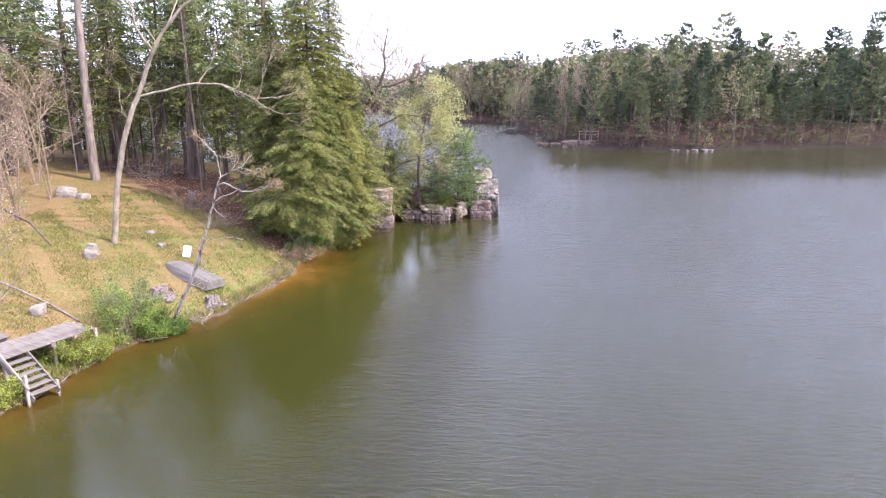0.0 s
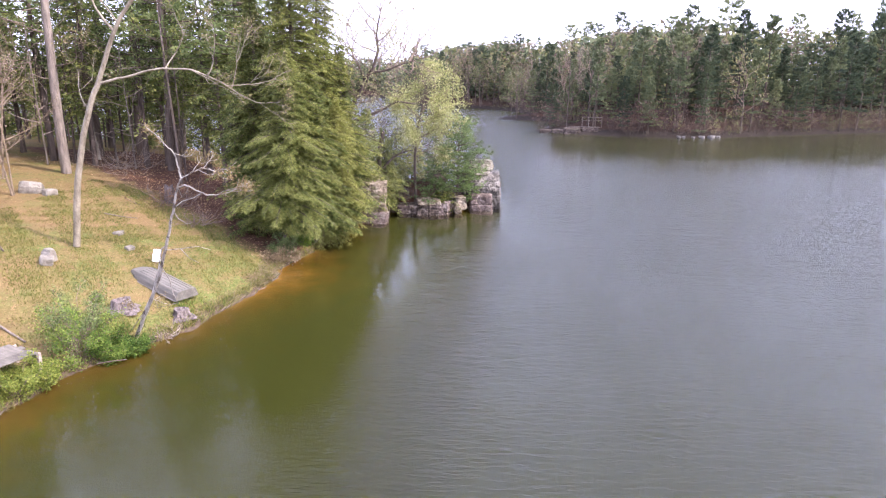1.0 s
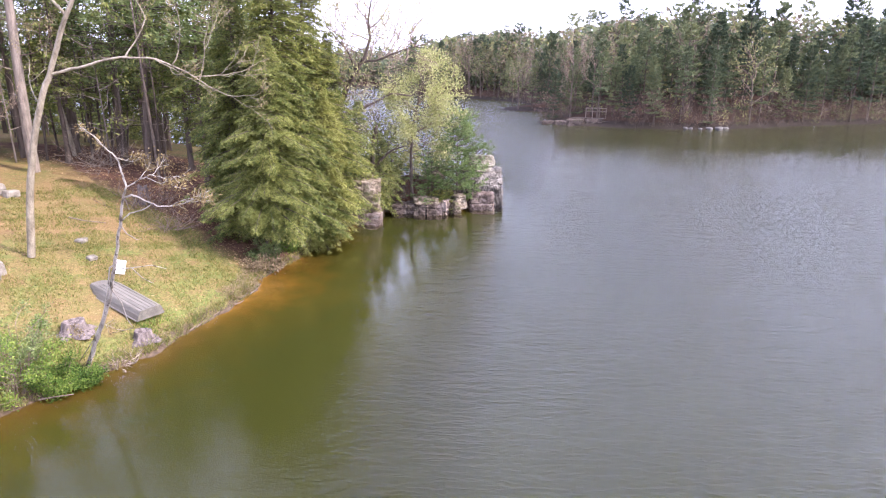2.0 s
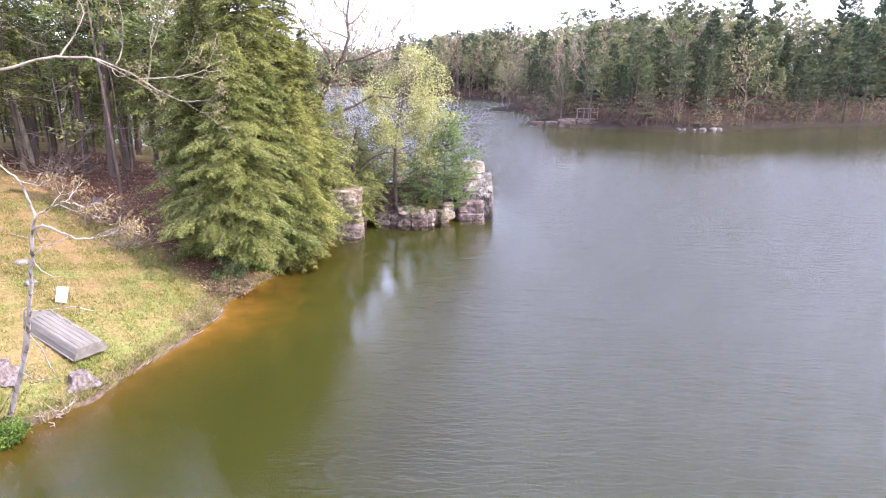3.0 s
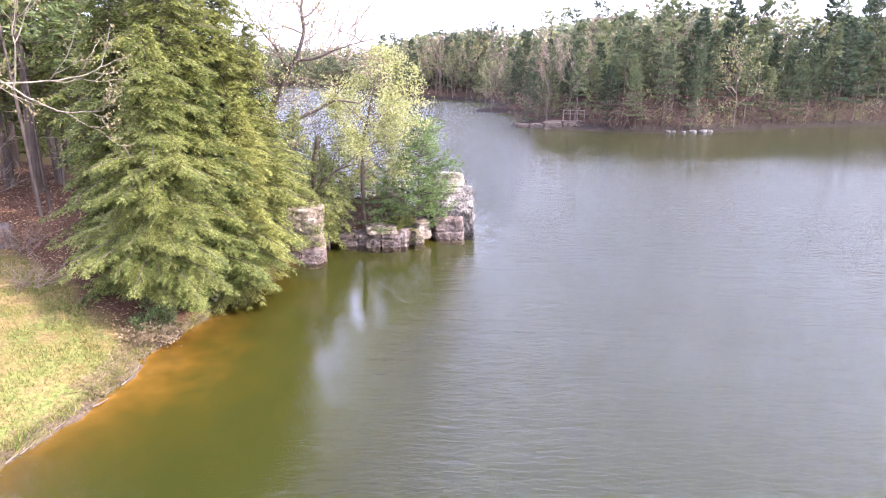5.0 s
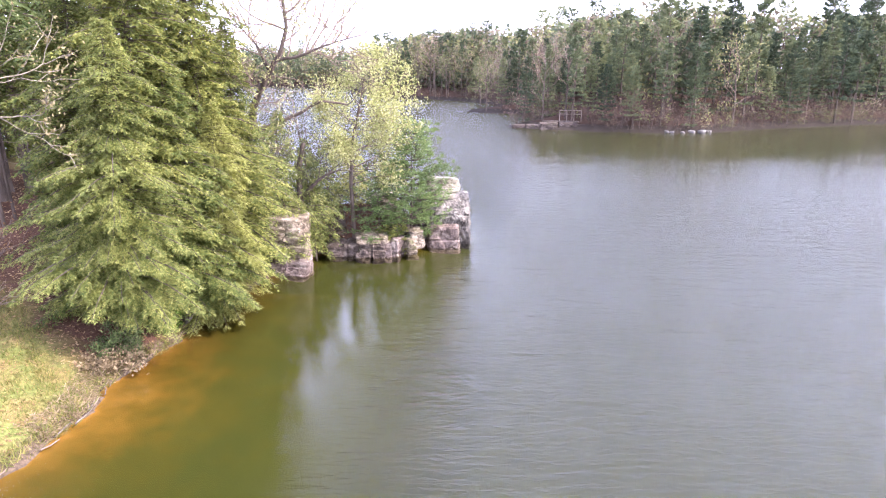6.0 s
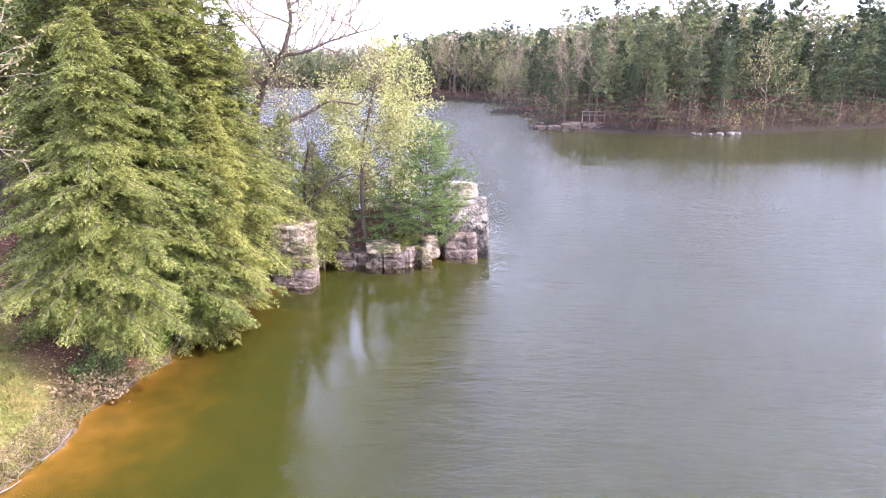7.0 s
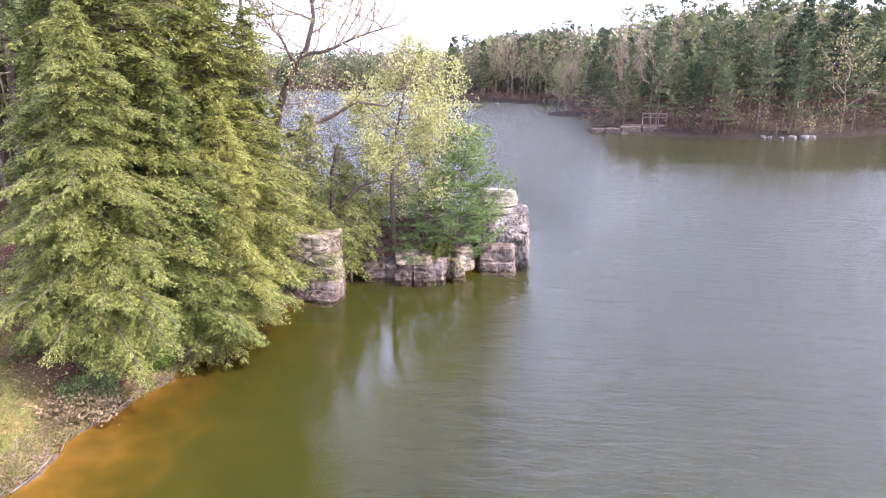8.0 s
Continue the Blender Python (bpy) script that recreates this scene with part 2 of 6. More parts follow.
    mx = t.nodes.new("ShaderNodeMixShader")
    t.links.new(fr.outputs[0], mx.inputs[0])
    t.links.new(tr.outputs[0], mx.inputs[1])
    t.links.new(gm.outputs[0], mx.inputs[2])
    t.links.new(mx.outputs[0], out.inputs[0])
    return m


M_GROUND, M_WATER = ground_material(), water_material()
M_BARK = surface("dark_bark", [(0.3, (0.035, 0.026, 0.02)), (0.7, (0.16, 0.125, 0.10))], 2.0, stretch=(3, 3, 0.5), bump_s=0.8, bump_d=0.03)
M_GREYBARK = surface("grey_bark", [(0.35, (0.07, 0.057, 0.047)), (0.65, (0.26, 0.215, 0.175))], 2.0, stretch=(3, 3, 0.5), bump_s=0.8, bump_d=0.03)
M_PALEBARK = surface("pale_bark", [(0.35, (0.115, 0.095, 0.066)), (0.65, (0.35, 0.305, 0.225))], 1.6, stretch=(2, 2, 0.7), bump_s=0.4, spots=((0.10, 0.08, 0.07), 1.3, 0.62))
M_WHITEBARK = surface("bleached_bark", [(0.35, (0.16, 0.135, 0.11)), (0.65, (0.44, 0.40, 0.345))], 2.0, stretch=(2, 2, 0.8), bump_s=0.4, spots=((0.075, 0.06, 0.048), 2.6, 0.54))
M_TWIG = surface("twig", [(0.3, (0.09, 0.065, 0.05)), (0.7, (0.27, 0.20, 0.155))], 1.0, bump_s=0.2)
M_PINKTWIG = surface("budding_twig", [(0.3, (0.12, 0.09, 0.06)), (0.7, (0.28, 0.215, 0.15))], 1.0, bump_s=0.2)
M_DEADWOOD = surface("bleached_wood", [(0.3, (0.12, 0.09, 0.07)), (0.7, (0.42, 0.35, 0.28))], 2.0, stretch=(1, 1, 1), bump_s=0.4)
M_HEMLOCK = leafy("hemlock_needles", (0.06, 0.09, 0.025), (0.155, 0.18, 0.047), (0.31, 0.32, 0.098), 0.42, 0.8)
M_HEMLOCK_Y = leafy("sunlit_cedar_sprays", (0.095, 0.118, 0.03), (0.215, 0.228, 0.058), (0.37, 0.37, 0.115), 0.45, 0.8)
M_PINE = leafy("pine_needles", (0.055, 0.085, 0.03), (0.155, 0.20, 0.07), (0.30, 0.345, 0.135), 0.42, 0.6)
M_FARPINE = leafy("far_pine_needles", (0.034, 0.052, 0.032), (0.098, 0.125, 0.066), (0.22, 0.24, 0.112), 0.32, 0.2, tree=0.42, leaf=0.28)
M_YOUNGPINE = leafy("young_pine_needles", (0.05, 0.088, 0.03), (0.135, 0.195, 0.064), (0.27, 0.33, 0.125), 0.4, 0.9)
M_FARTWIG = leafy("far_brown_twigs", (0.05, 0.032, 0.025), (0.105, 0.068, 0.05), (0.18, 0.125, 0.09), 0.2, 0.6, tree=0.4)
M_FARBUD = leafy("far_budding_twigs", (0.105, 0.084, 0.058), (0.195, 0.16, 0.108), (0.31, 0.265, 0.175), 0.3, 0.1, tree=0.5)
M_FARLIME = leafy("far_new_leaves", (0.085, 0.10, 0.04), (0.165, 0.18, 0.07), (0.28, 0.275, 0.115), 0.35, 0.2, tree=0.5)
M_YELLOW = leafy("young_yellow_leaves", (0.20, 0.22, 0.07), (0.36, 0.37, 0.14), (0.55, 0.535, 0.26), 0.42, 0.8)
M_LIME = leafy("young_green_leaves", (0.08, 0.12, 0.02), (0.19, 0.23, 0.04), (0.34, 0.36, 0.08), 0.4, 0.6)
M_TAN = leafy("tan_buds", (0.12, 0.095, 0.042), (0.22, 0.18, 0.085), (0.35, 0.295, 0.155), 0.3, 1.0)
M_PINK = leafy("pink_buds", (0.15, 0.102, 0.07), (0.28, 0.205, 0.15), (0.41, 0.325, 0.25), 0.3, 1.0)
M_BUSH = leafy("bush_leaves", (0.03, 0.07, 0.012), (0.11, 0.18, 0.03), (0.25, 0.31, 0.06), 0.35, 1.5)
M_BLADE = leafy("grass_blades", (0.06, 0.08, 0.014), (0.155, 0.165, 0.038), (0.285, 0.235, 0.085), 0.3, 1.2)
M_STRAW = leafy("dead_grass", (0.10, 0.075, 0.04), (0.22, 0.165, 0.095), (0.37, 0.29, 0.18), 0.3, 1.2)
M_LITTER = leafy("dry_leaves", (0.10, 0.052, 0.022), (0.23, 0.135, 0.06), (0.40, 0.28, 0.15), 0.1, 2.0)
M_WITHER = leafy("withered_leaves", (0.11, 0.08, 0.032), (0.21, 0.155, 0.068), (0.33, 0.255, 0.125), 0.3, 1.0)
M_SAND = stone("sandstone", [(0.38, (0.055, 0.041, 0.028)), (0.46, (0.15, 0.118, 0.083)), (0.54, (0.255, 0.21, 0.155)), (0.63, (0.39, 0.335, 0.26))], (1, 1, 1.4), (0.105, 0.11, 0.045), 0.53)
M_SAND_PINK = stone("pinkish_sandstone", [(0.38, (0.055, 0.039, 0.032)), (0.46, (0.138, 0.102, 0.086)), (0.54, (0.225, 0.175, 0.15)), (0.63, (0.36, 0.305, 0.262))], (1, 1, 1.2), (0.14, 0.125, 0.08), 0.57)
# dark weathered stone, its colours lowered further for the shadow on the ledge
M_SAND_DARK = stone("weathered_shaded_sandstone", [(0.38, (0.022, 0.016, 0.013)), (0.46, (0.065, 0.049, 0.040)), (0.54, (0.115, 0.09, 0.074)), (0.63, (0.23, 0.19, 0.155))], (1, 1, 1.4), (0.085, 0.09, 0.045), 0.57)
M_SAND_PALE = stone("bleached_sandstone", [(0.38, (0.075, 0.064, 0.045)), (0.47, (0.19, 0.17, 0.128)), (0.55, (0.30, 0.272, 0.215)), (0.63, (0.43, 0.395, 0.325))], (1, 1, 1.7), (0.125, 0.13, 0.062), 0.51)
M_SAND_STREAK = stone("streaked_sandstone", [(0.40, (0.022, 0.020, 0.018)), (0.46, (0.085, 0.077, 0.067)), (0.54, (0.175, 0.158, 0.136)), (0.63, (0.35, 0.325, 0.285))], (1.9, 1.9, 0.8), (0.14, 0.105, 0.085), 0.60)
M_FIELDSTONE = surface("fieldstone", [(0.35, (0.10, 0.088, 0.068)), (0.65, (0.31, 0.28, 0.23))], 2.5, bump_s=0.6)
M_PLANK = surface("weathered_planks", [(0.3, (0.075, 0.066, 0.052)), (0.7, (0.205, 0.182, 0.15))], 1.5, stretch=(6, 0.7, 6), bump_s=0.5)
M_BOAT = surface("grey_boat_paint", [(0.3, (0.072, 0.066, 0.056)), (0.7, (0.195, 0.178, 0.15))], 1.5, rough=0.6, stretch=(0.5, 5, 5), bump_s=0.3, spots=((0.11, 0.09, 0.07), 2.0, 0.6))
M_WHITE = surface("white_paint", [(0.3, (0.74, 0.74, 0.72)), (0.7, (0.84, 0.84, 0.82))], 3.0, rough=0.5, bump_s=0.05)
M_STUMP = surface("stump_wood", [(0.36, (0.05, 0.038, 0.034)), (0.62, (0.26, 0.215, 0.195))], 3.0, stretch=(3, 3, 0.6), bump_s=0.9, bump_d=0.04)
M_WALLSTONE = surface("grey_wall_stone", [(0.3, (0.07, 0.065, 0.06)), (0.7, (0.20, 0.185, 0.165))], 0.8, bump_s=0.5)

# ---- mesh helpers ----
rng = np.random.default_rng(7)


def mesh_np(name, verts, quads=None, tris=None, mat=None, smooth=False):
    """A mesh from arrays of vertices, quads and triangles."""
    me = bpy.data.meshes.new(name)
    verts = np.asarray(verts, dtype=np.float32).reshape(-1, 3)
    q = np.zeros((0, 4), np.int32) if quads is None else np.asarray(quads, np.int32).reshape(-1, 4)
    r = np.zeros((0, 3), np.int32) if tris is None else np.asarray(tris, np.int32).reshape(-1, 3)
    me.vertices.add(len(verts))
    me.vertices.foreach_set("co", verts.ravel())
    loops = np.concatenate([q.ravel(), r.ravel()])
    me.loops.add(len(loops))
    me.loops.foreach_set("vertex_index", loops)
    starts = np.concatenate([np.arange(len(q)) * 4, len(q) * 4 + np.arange(len(r)) * 3]).astype(np.int32)
    me.polygons.add(len(starts))
    me.polygons.foreach_set("loop_start", starts)
    if smooth:
        me.polygons.foreach_set("use_smooth", np.ones(len(starts), bool))
    me.update(calc_edges=True)
    if mat is not None:
        me.materials.append(mat)
    return me


def part(name, me, parent, label=""):
    ob = new(name, me)
    ob.parent = parent
    return tagged(ob, label) if label else ob


def thing(name, label, category, m=None, group="", kind=""):
    ob = new(name)
    ob.empty_display_size = 0.3
    if m is not None:
        ob.matrix_basis = m
    return tagged(ob, label, category, group, kind)


class Tubes:
    """Gathers tapered tubes along polylines into one mesh."""
    def __init__(self, sides=6):
        self.v, self.q, self.t, self.n, self.sides = [], [], [], 0, sides

    def add(self, pts, radii, sides=None):
        k = sides or self.sides
        p = np.asarray(pts, float)
        r = np.broadcast_to(np.asarray(radii, float), (len(p),)) if np.ndim(radii) == 0 else np.asarray(radii, float)
        d = np.gradient(p, axis=0)
        d /= np.linalg.norm(d, axis=1)[:, None] + 1e-9
        ref = np.array([0.0, 0, 1]) if abs(d[0][2]) < 0.8 else np.array([1.0, 0, 0])
        u = np.cross(d, ref)
        u /= np.linalg.norm(u, axis=1)[:, None] + 1e-9
        w = np.cross(d, u)
        a = np.arange(k) * 2 * np.pi / k
        ring = p[:, None] + r[:, None, None] * (np.cos(a)[None, :, None] * u[:, None] + np.sin(a)[None, :, None] * w[:, None])
        self.v.append(ring.reshape(-1, 3))
        i, j = np.meshgrid(np.arange(len(p) - 1), np.arange(k), indexing="ij")
        b = self.n
        q = np.stack([b + i * k + j, b + i * k + (j + 1) % k, b + (i + 1) * k + (j + 1) % k, b + (i + 1) * k + j], -1)
        self.q.append(q.reshape(-1, 4))
        e = b + (len(p) - 1) * k
        self.t.append([[e, e + x, e + x + 1] for x in range(1, k - 1)])
        self.n += len(p) * k

    def mesh(self, name, mat):
        return mesh_np(name, np.concatenate(self.v), np.concatenate(self.q), np.concatenate(self.t), mat, True)


def unit(a):
    return a / (np.linalg.norm(a, axis=-1, keepdims=True) + 1e-9)


def leaf_mesh(name, P, D, N, L, W, mat):
    """Rhombic leaves at P along D, lying in the plane of normal N."""
    D = unit(D)
    S = unit(np.cross(D, N)) * (W * 0.5)[:, None]
    T = D * L[:, None]
    v = np.stack([P, P + T * 0.42 + S, P + T, P + T * 0.42 - S], 1)
    return mesh_np(name, v.reshape(-1, 3), np.arange(len(P) * 4).reshape(-1, 4), None, mat)


def needle_mesh(name, P, D, N, L, W, mat):
    """Slim three-cornered needle tufts at P along D, lying in the plane of normal N."""
    D = unit(D)
    S = unit(np.cross(D, N)) * (W * 0.62)[:, None]
    B = P + D * (L * 0.22)[:, None]
    v = np.stack([B + S, B - S, P + D * L[:, None]], 1)
    return mesh_np(name, v.reshape(-1, 3), None, np.arange(len(P) * 3).reshape(-1, 3), mat)


def blob(size, seed, n=9, power=5.0, rough=0.09, freq=1.3, grooves=(), cracks=()):
    """A worn block of stone: a rounded box with broken faces and bedding grooves."""
    bm = bmesh.new()
    bmesh.ops.create_cube(bm, size=2)
    bmesh.ops.subdivide_edges(bm, edges=bm.edges[:], cuts=n, use_grid_fill=True)
    off = Vector((seed * 7.13, seed * 3.71, seed * 5.19))
    sx, sy, sz = size[0] / 2, size[1] / 2, size[2] / 2
    for v in bm.verts:
        c = v.co
        k = (abs(c.x) ** power + abs(c.y) ** power + abs(c.z) ** power) ** (-1 / power)
        d = c.copy().normalized()
        p = Vector((c.x * k * sx, c.y * k * sy, c.z * k * sz))
        q = p * freq + off
        amt = noise.fractal(q, 0.9, 2.1, 4) * rough + (noise.cell(q * 1.1) - 0.5) * rough * 0.5
        for g in grooves:
            wav = g + 0.05 * noise.noise(Vector((p.x * 1.5, p.y * 1.5, seed)))
            amt -= 0.10 * math.exp(-((p.z / size[2] + 0.5 - wav) / 0.03) ** 2)
        for g in cracks:
            wav = g + 0.05 * noise.noise(Vector((seed, p.y * 1.2, p.z * 1.6)))
            amt -= 0.16 * math.exp(-((p.x / size[0] + 0.5 - wav) * size[0] / 0.055) ** 2)
        v.co = p + Vector((d.x, d.y, d.z * 0.6)) * amt * min(size) ** 0.3
    me = bpy.data.meshes.new("stone")
    bm.to_mesh(me)
    bm.free()
    me.polygons.foreach_set("use_smooth", np.ones(len(me.polygons), bool))
    return me


def boxes(name, parts, mat, bevel=0.008):
    """Boxes (centre, size, turn in degrees about z) with eased edges, in one mesh."""
    bm = bmesh.new()
    for c, s, rz in parts:
        m = pose(*c, 0, 0, rz) @ Matrix.Diagonal((*s, 1))
        bmesh.ops.create_cube(bm, size=1, matrix=m)
    if bevel:
        bmesh.ops.bevel(bm, geom=bm.edges[:], offset=bevel, segments=1, affect='EDGES')
    me = bpy.data.meshes.new(name)
    bm.to_mesh(me)
    bm.free()
    me.materials.append(mat)
    return me


# ---- the land and the lake ----
SHORE = [(-18, 6), (-15.6, 12), (-14.6, 17), (-14.1, 19.5), (-13.6, 22.7), (-12.9, 24), (-12.1, 25.2), (-10.9, 27.3),
         (-10.3, 29.6), (-9.6, 32.2), (-9.2, 34.5), (-9.4, 36.4), (-9.0, 38), (-8.3, 40), (-8.0, 42.5), (-7.2, 45.5),
         (-6.6, 48), (-5.4, 49.6), (-5.0, 52.5), (-3.6, 52.6), (0.8, 53.3), (2, 55), (4.2, 56.8), (4, 59), (2, 60.5),
         (-2, 60), (-8, 60.5), (-14, 66), (-20, 78), (-35, 90)]
SHORE += [(-70, 100), (-130, 110), (-190, 160), (-200, 260), (-150, 330), (-80, 352), (-40, 345), (-25, 305), (-19, 262),
          (-14.5, 247), (-6.5, 244), (5, 238), (15.5, 229), (24, 208), (20.5, 184), (13, 179.5), (12.6, 177.5), (17, 174), (25, 171), (27, 156), (21, 142.5), (17.2, 138), (18, 135.8), (23.3, 133.4)]
SHORE += [(34, 128.5), (46, 127), (52, 129), (67, 137), (85, 145), (102, 152), (160, 172), (300, 180), (420, 80), (420, -250),
          (0, -320), (-120, -200), (-50, -60), (-28, -15)]


def shore_distance(x, y):
    """Signed distance to the waterline: positive on land."""
    x, y = np.asarray(x, float), np.asarray(y, float)
    best, inside = np.full(x.shape, 1e9), np.zeros(x.shape, bool)
    for (ax, ay), (bx, by) in zip(SHORE, SHORE[1:] + SHORE[:1]):
        ex, ey = bx - ax, by - ay
        s = np.clip(((x - ax) * ex + (y - ay) * ey) / (ex * ex + ey * ey), 0, 1)
        best = np.minimum(best, np.hypot(x - ax - s * ex, y - ay - s * ey))
        if ay != by:
            inside ^= ((ay > y) != (by > y)) & (x < ex * (y - ay) / ey + ax)
    return np.where(inside, -best, best)


def wobble(x, y, f, s):
    return (np.sin(x * f + s) * np.cos(y * f * 1.13 + 1.7 * s) + 0.6 * np.sin(x * f * 2.1 + y * f * 1.7 + s * 2.3) + 0.4 * np.cos(y * f * 3.3 - x * f * 2.7 + s)) / 2


def ground_z(x, y):
    x, y = np.asarray(x, float), np.asarray(y, float)
    d = shore_distance(x, y)
    d = d + 0.22 * wobble(x, y, 1.9, 0.4) * np.exp(-np.abs(d) / 3)
    e = np.maximum(d, 0)
    near = 0.16 * (1 - np.exp(-e / 0.25)) + 4.6 * (1 - np.exp(-e / 15.0)) + 0.03 * np.maximum(0, e - 30)
    near = near + 0.10 * wobble(x, y, 0.7, 1.0) * np.minimum(e / 3, 1) + 0.03 * wobble(x, y, 3.1, 2.0) * np.minimum(e, 1)
    near = near + 1.2 * np.exp(-((x + 2.2) / 3.2) ** 2 - ((y - 56) / 2.2) ** 2) * np.minimum(e / 1.2, 1)
    far = 0.35 * (1 - np.exp(-e / 0.8)) + 11.0 * (1 - np.exp(-e / 55.0)) + 0.8 * wobble(x, y, 0.09, 3) * np.minimum(e / 15, 1)
    is_far = (y > 112) | (x > 40) | (y < -40)
    up = np.where(is_far, far, near)
    shelf = 1.9 + 3.2 * np.exp(-((y - 35.5) / 3.5) ** 2 - ((x + 8) / 4) ** 2)
    shelf = np.where((y > 46.5) | (x > 0), 0.5, shelf)
    down = -0.02 - 0.33 * (1 - np.exp(np.minimum(d, 0) / shelf))
    return np.where(d > 0, up, down)


def gz(x, y):
    return float(ground_z(np.array([x]), np.array([y]))[0])


def steps(*runs):
    """Grid lines: runs of (start, end, step)."""
    return np.unique(np.concatenate([np.arange(a, b, s) for a, b, s in runs]))


GX = steps((-3000, -400, 260), (-400, -100, 20), (-100, -40, 3), (-40, -22, 0.9), (-22, 7, 0.36), (7, 120, 2.4), (120, 440, 16), (440, 3001, 320))
GY = steps((-3000, -400, 260), (-400, -10, 16), (-10, 12, 2), (12, 62, 0.36), (62, 104, 2), (104, 190, 2.4), (190, 380, 4), (380, 3200, 140))
X, Y = np.meshgrid(GX, GY, indexing="ij")
Z = ground_z(X.ravel(), Y.ravel())
idx = np.arange(len(GX) * len(GY)).reshape(len(GX), len(GY))
quads = np.stack([idx[:-1, :-1], idx[1:, :-1], idx[1:, 1:], idx[:-1, 1:]], -1).reshape(-1, 4)
ground = new("ground", mesh_np("ground", np.stack([X.ravel(), Y.ravel(), Z], -1), quads, None, M_GROUND, True))
tagged(ground, "sloping lakeside ground of patchy grass, dry leaves and needle litter", "ground", kind="structure")
wx = np.array([-1500, 1500, 1500, -1500.0])
lake = new("water", mesh_np("water", np.stack([wx, np.array([-1500, -1500, 1500, 1500.0]), np.zeros(4)], -1), [[0, 1, 2, 3]], None, M_WATER))
tagged(lake, "murky green lake water with fine wind ripples", "water", kind="structure")

# ---- trees ----


def conifer(height, radius, seed, crown_from=0.08, branches=200, spray=0.17, leaf=0.2, width=0.065, pitch=0.10, droop=0.25,
            tip=0.35, gap=0.11, power=0.8, sides=None, lean=(0, 0), thin=1.0, trunk_r=None):
    """Trunk, limbs and flat sprays of a hemlock or cedar. Gives (trunk mesh arrays, limbs, leaves)."""
    g = np.random.default_rng(seed)
    trunk, limbs = Tubes(9), Tubes(4)
    r0 = trunk_r or height * 0.013
    zs = np.linspace(-0.4, height, 14)
    tx = lean[0] * (zs / height) + 0.06 * np.sin(zs * 0.7 + seed)
    ty = lean[1] * (zs / height) + 0.06 * np.cos(zs * 0.6 + seed * 2)
    rad = r0 * (1 - zs / height * 0.96)
    rad[0] *= 1.5
    trunk.add(np.stack([tx, ty, zs], -1), rad)
    P, D, N = [], [], []
    for i in range(branches):
        f = crown_from + (1 - crown_from) * (i + g.random()) / branches
        f = min(f, 0.995)
        h = f * height
        az = i * 2.399 + g.normal(0, 0.35)
        prof = min(1.0, (1 - f) ** power * 1.15 + 0.03) * min(1.0, 0.55 + (f - crown_from) * 4)
        lump = noise.noise(Vector((math.cos(az) * 1.3, math.sin(az) * 1.3, h * 0.55 + seed * 9)))
        L = radius * prof * g.uniform(0.6, 1.12) * (1.0 + 0.75 * lump)
        up = pitch + tip * f * g.uniform(0.6, 1.3)
        s = np.linspace(0, 1, 6)
        dirxy = np.array([math.cos(az), math.sin(az)])
        bx = np.interp(h, zs, tx) + dirxy[0] * L * s
        by = np.interp(h, zs, ty) + dirxy[1] * L * s
        bz = h + L * (up * s - (droop + up * 0.5) * s * s * g.uniform(0.7, 1.3))
        line = np.stack([bx, by, bz], -1)
        limbs.add(line, (0.008 + 0.012 * L) * (1 - 0.85 * s))
        m = max(4, int(L / spray * thin))
        ss = np.sort(g.uniform(0.12, 1.0, 2 * m))
        base = np.stack([np.interp(ss, s, line[:, c]) for c in range(3)], -1)
        fwd = unit(np.stack([np.interp(ss, s, np.gradient(line[:, c])) for c in range(3)], -1))
        side = unit(np.cross(fwd, [0, 0, 1.0])) * np.where(np.arange(2 * m) % 2, 1, -1)[:, None]
        ang = g.uniform(0.55, 1.1, 2 * m)[:, None]
        sd = unit(fwd * np.cos(ang) + side * np.sin(ang) + np.stack([g.normal(0, 0.1, 2 * m), g.normal(0, 0.1, 2 * m), g.normal(-0.16, 0.18, 2 * m)], -1))
        sl = (0.20 + 0.42 * L * (1 - ss) * 0.9) * g.uniform(0.6, 1.2, 2 * m)
        sl = np.minimum(sl, 1.0)
        cnt = np.maximum(2, (sl / gap).astype(int))
        k = np.repeat(np.arange(2 * m), cnt)
        u = np.concatenate([(np.arange(c) + 0.5) / c for c in cnt])
        pp = base[k] + sd[k] * (sl[k] * u)[:, None] - np.array([0, 0, 1.0]) * (0.22 * sl[k] * u * u)[:, None]
        # two leaflets at each node, and one at the tip
        nrm = unit(np.stack([g.normal(0, 0.35, len(k)), g.normal(0, 0.35, len(k)), np.ones(len(k))], -1))
        lat = unit(np.cross(sd[k], nrm))
        for sg in (1, -1):
            P.append(pp)
            D.append(unit(sd[k] * 0.75 + lat * sg * 0.65 + np.stack([np.zeros(len(k)), np.zeros(len(k)), g.normal(-0.18, 0.2, len(k))], -1)))
            N.append(nrm)
    P, D, N = np.concatenate(P), np.concatenate(D), np.concatenate(N)
    L = leaf * g.uniform(0.6, 1.25, len(P))
    W = width * g.uniform(0.7, 1.3, len(P))
    return trunk, limbs, (P, D, N, L, W)


def hemlock(name, label, x, y, mat, bark=None, group="", **kw):
    trunk, limbs, leaves = conifer(**kw)
    ob = thing(name, label, "tree", pose(x, y, gz(x, y) - 0.1), group)
    part("trunk", trunk.mesh("trunk", bark or M_BARK), ob)
    tagged(part("branchwork", limbs.mesh("branchwork", M_BARK), ob), kind="stuff")
    tagged(part("crown", needle_mesh("crown", *leaves, mat), ob), kind="stuff")
    return ob


